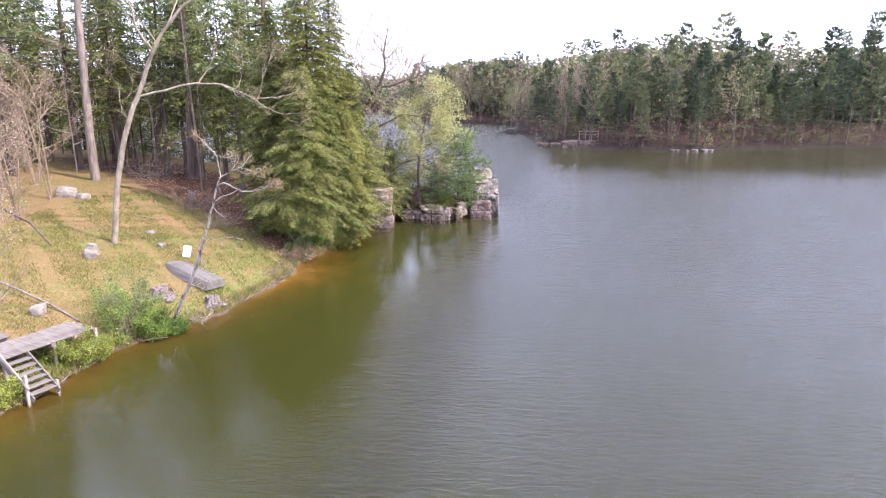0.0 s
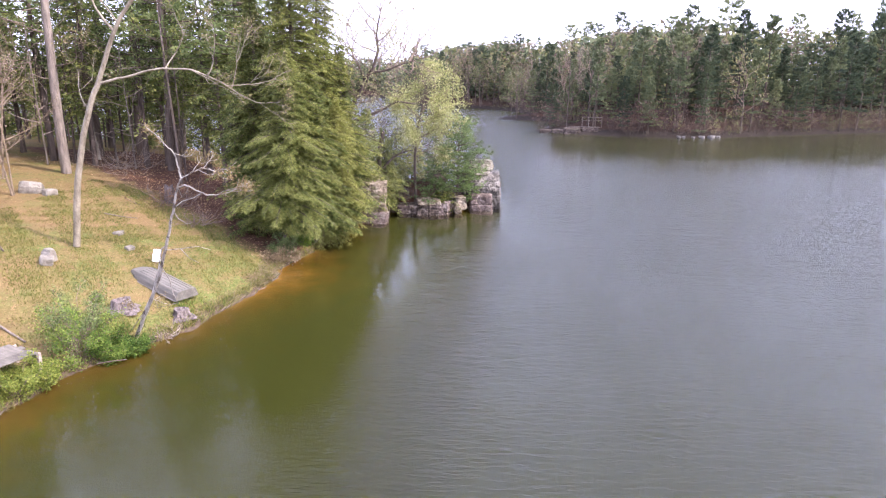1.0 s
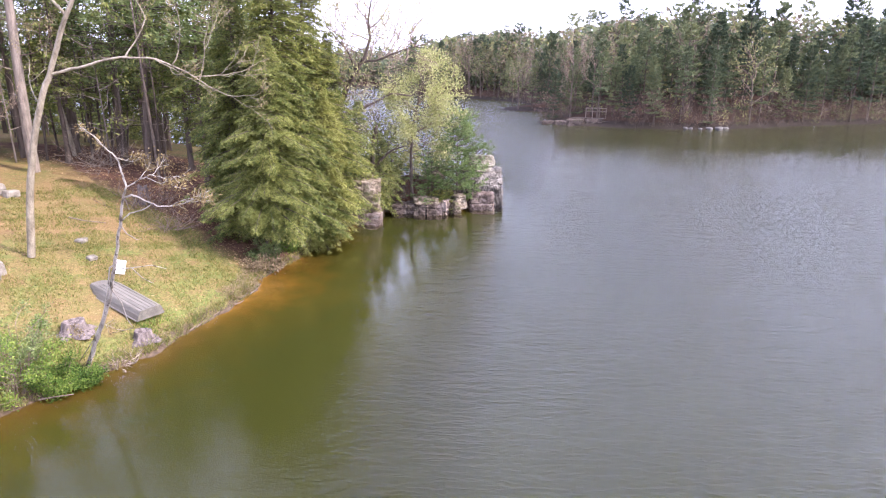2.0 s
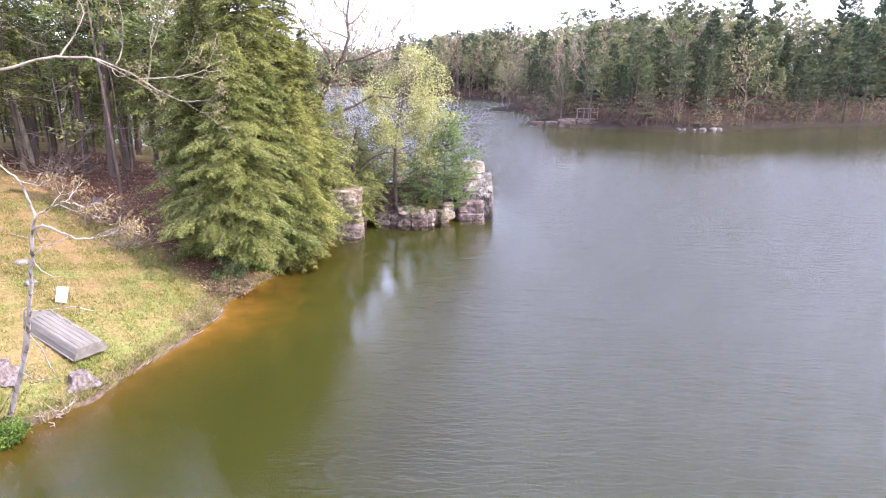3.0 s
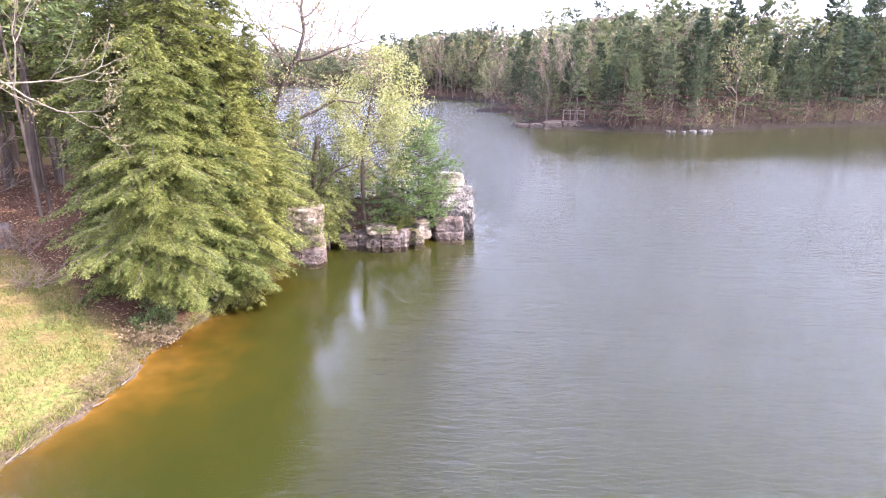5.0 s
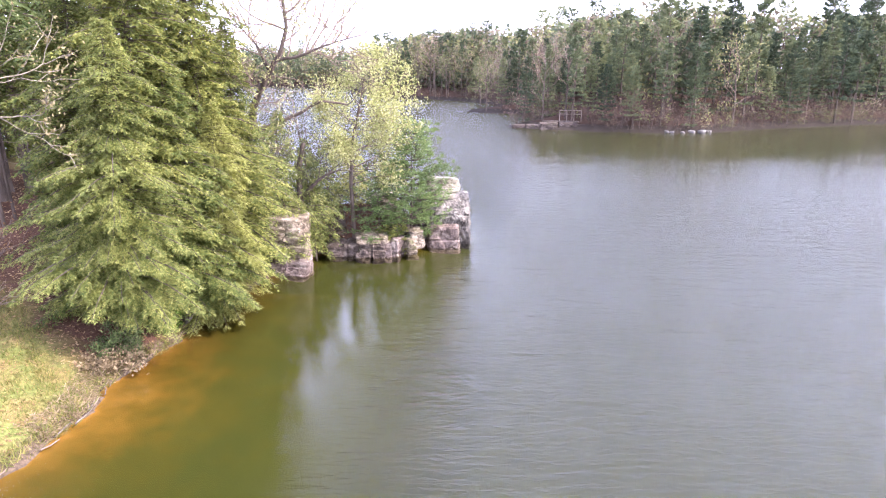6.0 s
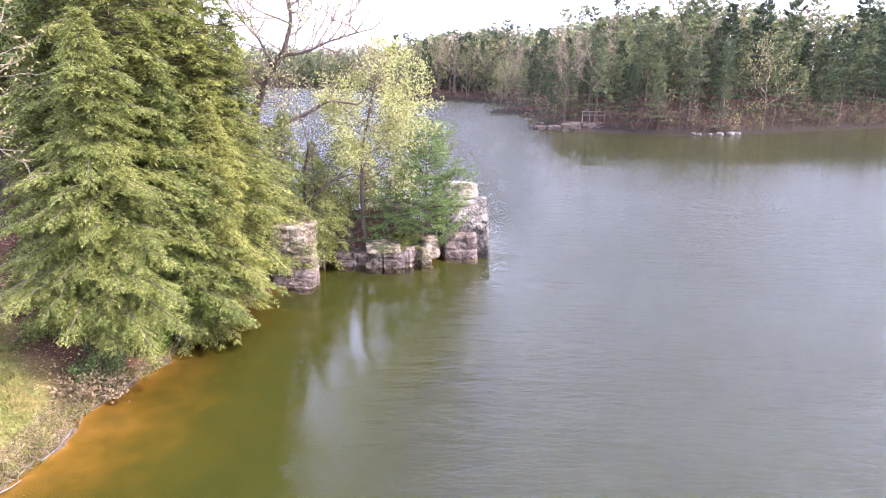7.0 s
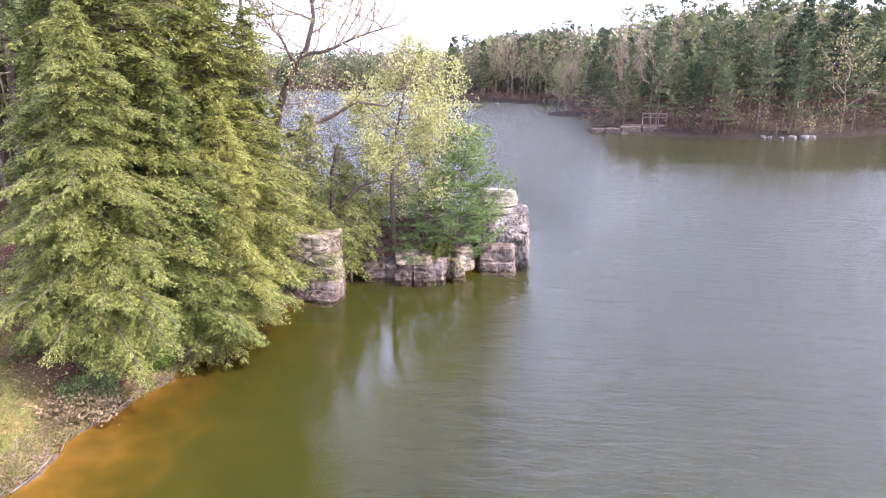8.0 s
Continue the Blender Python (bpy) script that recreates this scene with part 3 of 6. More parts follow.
def pine_arrays(height, radius, seed, crown_from, whorls, per, tuft, needles, needle_l, needle_w, flat=0.35, up=0.25, gap=0.4, trunk_r=None, sides=7, blunt=0.62):
    """A white pine: whorls of level limbs that carry brushes of needles."""
    g = np.random.default_rng(seed)
    trunk = Tubes(sides)
    limbs = Tubes(4) if sides > 5 else trunk
    zs = np.linspace(-0.5, height, 10)
    wob = height * 0.006
    tx, ty = wob * np.sin(zs * 0.35 + seed), wob * np.cos(zs * 0.3 + seed * 3)
    trunk.add(np.stack([tx, ty, zs], -1), (trunk_r or height * 0.011) * (1 - 0.93 * np.clip(zs, 0, None) / height))
    C, CD = [], []
    for w in range(whorls):
        f = crown_from + (1 - crown_from) * (w + g.uniform(0, 0.6)) / whorls
        h = height * min(f, 0.985)
        rel = (f - crown_from) / (1 - crown_from)
        prof = (0.5 + 0.5 * min(1, rel * 3.0)) * (1 - rel) ** blunt + 0.05
        for b in range(per):
            if g.random() < 0.16:
                continue
            az = b * 2 * math.pi / per + w * 1.1 + g.normal(0, 0.3)
            L = radius * prof * g.uniform(0.45, 1.25)
            rise = up * g.uniform(0.2, 1.2) + 0.5 * rel * rel
            s = np.linspace(0, 1, 4)
            line = np.stack([np.interp(h, zs, tx) + math.cos(az) * L * s, np.interp(h, zs, ty) + math.sin(az) * L * s,
                             h + L * (rise * s * s - 0.08 * s)], -1)
            limbs.add(line, (0.012 + 0.010 * L) * (1 - 0.8 * s), 3 if sides < 6 else 4)
            m = max(2, int(L / gap))
            ss = g.uniform(0.25, 1.0, m)
            ss[0] = 1.0
            c = np.stack([np.interp(ss, s, line[:, i]) for i in range(3)], -1)
            lat = np.array([-math.sin(az), math.cos(az), 0])
            sp = 0.30 * L * (1.1 - ss) + 0.1
            off = g.uniform(-1, 1, m) * sp
            c = c + lat * off[:, None] + np.stack([np.zeros(m), np.zeros(m), g.normal(0.05, 0.06 * L ** 0.5, m)], -1)
            C.append(c)
            CD.append(unit(np.array([math.cos(az), math.sin(az), 0.15])[None] + lat * (np.sign(off) * 0.6)[:, None] + g.normal(0, 0.15, (m, 3))))
    C.append(np.array([[tx[-1], ty[-1], height]]))
    CD.append(np.array([[0, 0, 1.0]]))
    C, CD = np.concatenate(C), np.concatenate(CD)
    k = np.repeat(np.arange(len(C)), needles)
    n = len(k)
    spread = g.normal(0, 1, (n, 3)) * np.array([1, 1, flat + 0.12])
    D = unit(CD[k] * 0.75 + spread * 0.62 + np.array([0, 0, 0.22]))
    P = C[k] + g.normal(0, tuft, (n, 3)) * np.array([1, 1, flat])
    N = unit(g.normal(0, 0.7, (n, 3)) + np.array([0, 0, 0.8]))
    return trunk, limbs, (P, D, N, needle_l * g.uniform(0.6, 1.3, n), needle_w * g.uniform(0.7, 1.3, n))


def pine(name, label, mat, bark, m=None, group="", **kw):
    trunk, limbs, leaves = pine_arrays(**kw)
    ob = thing(name, label, "tree", m, group)
    part("trunk", trunk.mesh("trunk", bark), ob)
    if limbs is not trunk:
        tagged(part("branchwork", limbs.mesh("branchwork", bark), ob), kind="stuff")
    tagged(part("crown", needle_mesh("crown", *leaves, mat), ob), kind="stuff")
    return ob


def grow(tubes, tips, start, direction, length, radius, level, g, bend=0.25, split=3, ratio=0.68, up=0.06, min_sides=3, spread=0.7):
    """A limb that forks into smaller ones; its end points are added to tips."""
    n = 5
    pts, d, p = [np.array(start, float)], np.array(direction, float), np.array(start, float)
    for i in range(n):
        d = unit(d + g.normal(0, bend, 3) * 0.5 + np.array([0, 0, up]))
        p = p + d * length / n
        pts.append(p)
    pts = np.array(pts)
    tubes.add(pts, radius * (1 - 0.55 * np.linspace(0, 1, n + 1)), max(min_sides, 7 - 2 * (3 - level) if level < 3 else 8))
    if level <= 0:
        tips.extend((q, d) for q in pts[1:])
        return
    for j in range(split + (1 if g.random() < 0.5 else 0)):
        f = 1.0 if j == 0 else g.uniform(0.3, 0.98)
        q = np.array([np.interp(f * n, np.arange(n + 1), pts[:, c]) for c in range(3)])
        side = unit(np.cross(d, g.normal(0, 1, 3)))
        nd = unit(d * (1.0 if j else 1.4) + side * spread * g.uniform(0.6, 1.4))
        grow(tubes, tips, q, nd, length * ratio * g.uniform(0.75, 1.2), max(0.012, radius * (0.68 if j == 0 else 0.55)), level - 1, g, bend, split, ratio, up, min_sides, spread)


def tip_leaves(tips, g, per, size, jitter, width=0.6, hang=0.0):
    P = np.array([t[0] for t in tips])
    D = np.array([t[1] for t in tips])
    k = np.repeat(np.arange(len(P)), per)
    n = len(k)
    return (P[k] + g.normal(0, jitter, (n, 3)), unit(D[k] * 0.4 + g.normal(0, 0.7, (n, 3)) + np.array([0, 0, -hang])), unit(g.normal(0, 1, (n, 3)) + np.array([0, 0, 0.6])),
            size * g.uniform(0.5, 1.3, n), size * width * g.uniform(0.7, 1.2, n))


def broadleaf(name, label, m, bark, twig, leaf_mat, seed, stems, level=3, per=0, size=0.1, jitter=0.15, group="", leaf_width=0.6, hang=0.0, many=False, extra=0, **kw):
    """A broad-leaved tree. stems: (polyline, r0, r1, limbs [(fraction, direction, length)])."""
    g = np.random.default_rng(seed)
    trunks, limbs, tips = [], Tubes(5), []
    for pts, r0, r1, ends in stems:
        pts = np.array(pts, float)
        ends = list(ends) + [(g.uniform(0.35, 1), unit(g.normal(0, 1, 3) + np.array([0, 0, 0.5])), g.uniform(1.2, 2.2)) for _ in range(extra)]
        s = np.linspace(0, 1, 4 * len(pts))
        fine = np.stack([np.interp(s * (len(pts) - 1), np.arange(len(pts)), pts[:, c]) for c in range(3)], -1)
        sm = fine.copy()
        sm[1:-1] = (fine[:-2] + fine[1:-1] * 2 + fine[2:]) / 4
        sm[1:-1] += g.normal(0, 0.012, sm[1:-1].shape)
        trunks.append(Tubes(5 if many else 9))
        trunks[-1].add(sm, r0 + (r1 - r0) * s)
        for f, d, length in ends:
            q = np.array([np.interp(f, s, sm[:, c]) for c in range(3)])
            grow(limbs, tips, q, unit(np.array(d, float)), length, max(0.016, 0.019 * length), level - 1, g, **kw)
    ob = thing(name, label, "tree", m, group)
    for i, tb in enumerate(trunks):
        part("trunk" if i == 0 or many else "limb", tb.mesh("trunk", bark), ob)
    tagged(part("branchwork", limbs.mesh("branchwork", twig), ob), kind="stuff")
    if per:
        tagged(part("crown", leaf_mesh("crown", *tip_leaves(tips, g, per, size, jitter, leaf_width, hang), leaf_mat), ob), kind="stuff")
    return ob

# ---- the near wood on the point ----
hemlock("hemlock_tree", "dense sunlit hemlock with drooping sprays at the waterline", -9.7, 38.9, M_HEMLOCK, height=11.8, radius=3.4, seed=3,
        crown_from=0.15, branches=450, spray=0.105, gap=0.054, leaf=0.13, width=0.034, lean=(0.7, -0.3), droop=0.32)
hemlock("hemlock_tree", "tall dark-trunked hemlock behind the shoreline trees", -9.4, 41.3, M_HEMLOCK_Y, height=20, radius=3.2, seed=5,
        crown_from=0.16, branches=400, leaf=0.21, gap=0.095, width=0.065, trunk_r=0.22)
hemlock("hemlock_tree", "full sunlit hemlock crowding the shoreline trees", -11.9, 41.9, M_HEMLOCK, height=14.6, radius=3.3, seed=6,
        crown_from=0.10, branches=380, leaf=0.20, gap=0.095, width=0.062, droop=0.34)
hemlock("hemlock_tree", "bushy hemlock filling the gap above the shoreline", -8.5, 41.6, M_HEMLOCK, height=11.5, radius=2.9, seed=7,
        crown_from=0.10, branches=340, spray=0.13, gap=0.08, leaf=0.18, width=0.055, droop=0.36)
hemlock("hemlock_tree", "slender hemlock with drooping sprays close to the boulder", -7.6, 47.6, M_HEMLOCK, height=12.4, radius=2.7, seed=9,
        crown_from=0.05, branches=300, leaf=0.20, gap=0.095, width=0.06, droop=0.42)
hemlock("hemlock_tree", "tall green hemlock leaning over the shore", -8.7, 45.8, M_HEMLOCK_Y, height=18.5, radius=3.6, seed=8,
        crown_from=0.06, branches=430, leaf=0.22, gap=0.10, width=0.068)
hemlock("cedar_tree", "yellow-green cedar overhanging the water", -7.9, 43.6, M_HEMLOCK_Y, height=9.2, radius=2.7, seed=11,
        crown_from=0.06, branches=380, spray=0.105, gap=0.054, leaf=0.13, width=0.034, lean=(0.8, -0.4), droop=0.38)
hemlock("cedar_tree", "thin cedar with sparse hanging sprays on the rock", -6.5, 50.7, M_HEMLOCK, height=8.0, radius=2.7, seed=14,
        crown_from=0.14, branches=190, droop=0.6, thin=0.9, lean=(0.3, 0), width=0.055, leaf=0.18)
hemlock("cedar_tree", "ragged cedar with hanging sprays and bare lower twigs", -4.7, 51.9, M_HEMLOCK, height=7.2, radius=1.9, seed=13,
        crown_from=0.22, branches=110, droop=0.65, thin=0.75, lean=(-0.3, -0.2), width=0.055, leaf=0.18)
hemlock("hemlock_tree", "shaded green hemlock inside the wood", -12.6, 44.0, M_HEMLOCK, height=14, radius=3.2, seed=17,
        crown_from=0.10, branches=150, leaf=0.26, gap=0.16, width=0.09)
hemlock("hemlock_tree", "low young hemlock on the needle-covered slope", -11.8, 40.6, M_HEMLOCK, height=5.0, radius=2.3, seed=19,
        crown_from=0.05, branches=90, leaf=0.22)

hemlock("cedar_tree", "small drooping cedar between the rocks", -4.3, 55.2, M_HEMLOCK, height=5.0, radius=2.0, seed=15,
        crown_from=0.10, branches=70, droop=0.5, thin=0.8)
hemlock("cedar_tree", "low cedar with hanging sprays beside the boulder", -5.2, 53.0, M_HEMLOCK, height=5.6, radius=2.2, seed=24,
        crown_from=0.08, branches=90, droop=0.6, thin=0.9, lean=(0.4, -0.4))
hemlock("cedar_tree", "small cedar at the back of the ledge", -2.9, 56.3, M_HEMLOCK_Y, height=4.2, radius=1.9, seed=25,
        crown_from=0.08, branches=70, droop=0.45, thin=0.9)
hemlock("cedar_tree", "ragged cedar on the neck of the point", -7.6, 53.2, M_HEMLOCK, height=6.5, radius=2.4, seed=16,
        crown_from=0.10, branches=90, droop=0.45, thin=0.8)

# a bare oak that leans over the rocks
ox, oy = -8.2, 50.5
oz = gz(ox, oy)
B = np.array([ox, oy, oz])
rel = lambda pts: [tuple(np.array(p) - B) for p in pts]
broadleaf("oak_tree", "leaning oak with a bare forked crown and a few new leaves", pose(*B), M_BARK, M_TWIG, M_YELLOW, 21,
          [(rel([(-8.2, 50.5, oz - 0.3), (-7.8, 50, 5), (-7.4, 49.5, 7), (-6.9, 49, 8.8), (-6.1, 48.8, 10.2), (-5.4, 48.6, 11.2)]), 0.24, 0.12, [(0.5, (-1, 0.2, 0.6), 2.2), (0.7, (-1, 0, 0.6), 2.4), (0.6, (1, -0.3, 0.4), 2.0)]),
           (rel([(-5.4, 48.6, 11.2), (-5.0, 48.5, 12.4), (-5.1, 48.5, 13.6), (-4.8, 48.4, 15)]), 0.11, 0.04,
            [(0.15, (0.9, 0.2, 0.5), 2.2), (0.3, (-0.8, 0, 0.6), 2.8), (0.5, (0.8, 0, 0.7), 2.6), (0.65, (-0.9, -0.2, 0.4), 2.4), (0.8, (-0.6, 0.2, 0.9), 2.4), (1, (0.4, 0, 1), 2.0), (1, (-0.3, 0, 1), 1.8)]),
           (rel([(-6.0, 48.8, 10.3), (-6.5, 48.7, 11.6), (-7.6, 48.7, 12.8)]), 0.07, 0.03, [(0.3, (-1, 0, 0.2), 2.0), (0.6, (-0.4, 0, 1), 2.0), (1, (-0.8, 0, 0.7), 2.2)]),
           (rel([(-5.6, 48.6, 10.9), (-4.4, 48.3, 11.1), (-3.1, 48, 11.6), (-1.7, 47.8, 12.0)]), 0.085, 0.03,
            [(0.15, (0.2, 0, 1), 2.2), (0.45, (0.4, 0.2, 0.9), 2.4), (0.5, (0.8, -0.2, -0.3), 1.8), (0.9, (0.5, 0, 0.8), 2.0), (0.3, (0.3, 0, 1), 2.0), (0.6, (0.5, 0.2, 0.8), 2.2), (0.8, (0.7, 0, -0.2), 1.6), (1, (1, 0, 0.3), 1.8)])],
          level=4, per=1, size=0.12, jitter=0.14, spread=0.8, split=2, bend=0.35, extra=9)
# a broken snag with a bent dark limb
sx, sy = -5.3, 51.6
B = np.array([sx, sy, gz(sx, sy)])
broadleaf("dead_snag", "broken dead trunk with a long bent limb above the rocks", pose(*B), M_BARK, M_BARK, M_TAN, 23,
          [(rel([(-5.3, 51.6, 1.0), (-5.35, 51.5, 3.5), (-5.3, 51.5, 5.4), (-5.0, 51.5, 6.6)]), 0.22, 0.12, [(0.7, (-0.7, -0.4, 0.4), 1.4), (0.85, (0.7, -0.4, 0.3), 1.3), (1, (0.2, 0, 1), 0.7)]),
           (rel([(-7.6, 51.5, 7.2), (-6.4, 51.4, 7.6), (-5.9, 51.3, 7.9), (-5.1, 51.2, 8.2), (-3.9, 51, 8.9), (-2.5, 51, 8.7)]), 0.15, 0.05,
            [(0.5, (0.6, 0, -0.5), 1.6), (0.7, (0.8, 0, 0.5), 1.6), (0.85, (0.6, -0.2, -0.6), 1.8), (1, (1, 0, 0.1), 1.6)]),
           (rel([(-5.2, 51.5, 3.6), (-4.6, 51.3, 4.3), (-3.9, 51.2, 4.9), (-3.0, 51.1, 5.2)]), 0.12, 0.04, [(0.4, (0.4, 0, 0.8), 1.5), (0.7, (0.8, 0, 0.4), 1.5), (1, (1, 0, 0.3), 1.4), (0.6, (0.6, -0.3, -0.3), 1.3)])],
          level=3, per=0, split=3, bend=0.35, spread=0.9)
# the yellow tree in new leaf
yx, yy = -2.6, 53.4
B = np.array([yx, yy, gz(yx, yy)])
broadleaf("young_maple", "slender tree in pale yellow-green new leaf on the rocky point", pose(*B), M_BARK, M_TWIG, M_YELLOW, 27,
          [(rel([(-2.6, 53.4, 0.8), (-2.65, 53, 4), (-2.5, 52.6, 6.5), (-2.1, 52.4, 8.2), (-1.7, 52.3, 10.0)]), 0.13, 0.04,
            [(f, d, length * 0.80) for f, d, length in [(0.26, (0.8, -0.5, 0.3), 2.0), (0.3, (0.9, 0.4, 0.3), 2.2), (0.33, (-0.2, -1, 0.3), 1.9), (0.36, (0.9, -0.3, 0.2), 2.4), (0.47, (0.3, -0.9, 0.3), 2.2), (0.5, (1, -0.1, -0.1), 2.4), (0.6, (1, 0.3, 0.0), 2.6), (0.72, (1, -0.3, 0.1), 2.6), (0.56, (0.5, -0.8, 0.4), 2.2), (0.7, (0.2, -0.9, 0.5), 2.0), (0.4, (-0.5, -0.8, 0.2), 1.8), (0.42, (0.7, 0.7, 0.1), 2.2), (0.45, (0.9, -0.3, 0.3), 2.4), (0.5, (-0.9, 0.1, 0.5), 2.0), (0.58, (-1, -0.4, 0.3), 2.2), (0.66, (-0.9, 0.5, 0.3), 2.2), (0.55, (0.6, 0.6, 0.5), 2.1), (0.62, (0.9, -0.5, 0.4), 2.4), (0.68, (-0.7, -0.4, 0.6), 1.7),
             (0.75, (1.0, 0.2, 0.4), 2.5), (0.8, (-0.6, 0.3, 0.8), 1.7), (0.88, (0.8, -0.2, 0.7), 2.0), (0.95, (-0.3, -0.3, 1), 1.5), (1, (0.3, 0, 1), 1.4)]])],
          level=3, per=11, size=0.13, jitter=0.20, leaf_width=0.7, hang=0.3, spread=0.8)
pine("young_pine", "young blue-green white pine growing on the rock ledge", M_YOUNGPINE, M_BARK, pose(0.8, 53.6, gz(0.8, 53.6)), height=7.4, radius=3.0, seed=31,
     crown_from=0.08, whorls=20, per=7, tuft=0.05, needles=14, needle_l=0.22, needle_w=0.034, up=0.5, gap=0.095, trunk_r=0.07)
pine("young_pine", "small bushy white pine on the rock ledge", M_YOUNGPINE, M_BARK, pose(-1.1, 53.0, gz(-1.1, 53.0)), height=4.6, radius=2.3, seed=33,
     crown_from=0.12, whorls=10, per=6, tuft=0.05, needles=12, needle_l=0.22, needle_w=0.035, up=0.4, gap=0.11, trunk_r=0.05)
pine("young_pine", "low white pine at the ledge's rim", M_HEMLOCK_Y, M_BARK, pose(0.0, 52.9, gz(0, 52.9)), height=2.0, radius=1.3, seed=35,
     crown_from=0.1, whorls=6, per=6, tuft=0.05, needles=12, needle_l=0.2, needle_w=0.035, up=0.3, gap=0.11, trunk_r=0.04)

# pines and hemlocks behind
wood = []
for s in range(3):
    wood.append(pine("forest_pine", "tall dark pine with a bare lower trunk in the wood", M_PINE, M_BARK, pose(-23.5 + 4 * s, 57 + 5 * s, 2.5), group="pines of the near wood",
                     height=19 + 2 * s, radius=4.0, seed=40 + s, crown_from=0.28, whorls=20, per=5, tuft=0.26, needles=9, needle_l=0.52, needle_w=0.085, up=0.15, gap=0.42, trunk_r=0.24))
for s in range(2):
    h = hemlock("forest_hemlock", "shaded hemlock with low branches in the wood", -17 - 7 * s, 50 + 6 * s, M_HEMLOCK, group="hemlocks of the near wood",
                height=15, radius=3.3, seed=50 + s, crown_from=0.27, branches=80, leaf=0.40, width=0.12, gap=0.26, spray=0.28)
    wood.append(h)
g = np.random.default_rng(61)
spots = [(-31, 58), (-26, 63), (-36, 52), (-41, 60), (-34, 66), (-20, 62), (-16.5, 57), (-46, 55), (-29, 71), (-38, 74), (-45, 70), (-52, 64), (-23, 72), (-33, 46), (-39, 43), (-46, 46), (-52, 52), (-58, 58),
         (-44, 38), (-50, 42), (-57, 47), (-62, 66), (-55, 76), (-36, 38), (-42, 32), (-50, 33), (-14.5, 49.5), (-13.5, 55), (-19.5, 53.5), (-64, 54), (-70, 70), (-28, 52), (-24.5, 59), (-29, 62), (-33, 61), (-37, 57), (-41, 52), (-45, 50), (-40, 66), (-48, 60), (-35, 49), (-60, 44), (-55, 40), (-66, 48), (-70, 58), (-74, 50), (-47, 41), (-38, 70), (-31, 76), (-58, 70), (-66, 80), (-76, 84), (-78, 66), (-25, 54.5), (-21.5, 66.5), (-22, 52.5), (-32, 53), (-38, 47), (-43, 56), (-18, 66), (-27, 67), (-15.5, 53), (-50, 48), (-34, 43)]
for i, (px, py) in enumerate(spots):
    src = wood[int(g.integers(0, 5))] if px > -40 else wood[i % 5]
    sc = g.uniform(1.0, 1.32) if py < 64 else g.uniform(0.95, 1.2)
    copy_thing(src, pose(px, py, gz(px, py) - 0.1, 0, 0, g.uniform(0, 360)) @ Matrix.Scale(sc, 4))
low = hemlock("forest_hemlock", "low-branched hemlock at the back of the wood", -30, 80, M_HEMLOCK, group="hemlocks of the near wood",
              height=11, radius=3.6, seed=57, crown_from=0.03, branches=70, leaf=0.6, width=0.22, gap=0.38, spray=0.36)
for px, py in ((-24, 77), (-36, 79), (-41, 82), (-47, 84), (-54, 86), (-61, 88), (-34, 72.5), (-44, 75), (-52, 79), (-60, 76), (-68, 82), (-72, 76), (-18.5, 71), (-15.5, 63.5)):
    copy_thing(low, pose(px, py, gz(px, py) - 0.1, 0, 0, g.uniform(0, 360)) @ Matrix.Scale(g.uniform(0.75, 1.1), 4))
# thin dark poles under the canopy
pole = thing("sapling_trunk", "thin dark trunk of a crowded young tree in the wood", "tree", pose(-18.5, 58, gz(-18.5, 58)), "thin trunks in the wood")
tb = Tubes(6)
tb.add([(0, 0, -0.3), (0.1, 0, 3), (0, 0.1, 7), (0.15, 0.1, 12)], [0.09, 0.08, 0.06, 0.02])
tips = []
for z in (3.5, 4.6, 5.5, 6.5, 7.5, 8.4, 9.4, 10.4):
    grow(tb, tips, (0.05, 0.05, z), (math.cos(z * 5), math.sin(z * 5), 0.2), 1.5, 0.02, 1, g, 0.4, 2)
part("trunk", tb.mesh("trunk", M_BARK), pole)
tagged(part("crown", leaf_mesh("crown", *tip_leaves(tips, g, 3, 0.28, 0.2, 0.35), M_HEMLOCK), pole), kind="stuff")
for i in range(34):
    px, py = g.uniform(-42, -13), g.uniform(47, 72)
    if shore_distance(np.array([px]), np.array([py]))[0] > 1.5:
        copy_thing(pole, pose(px, py, gz(px, py), g.normal(0, 2), g.normal(0, 2), g.uniform(0, 360)) @ Matrix.Scale(g.uniform(0.8, 1.2), 4))

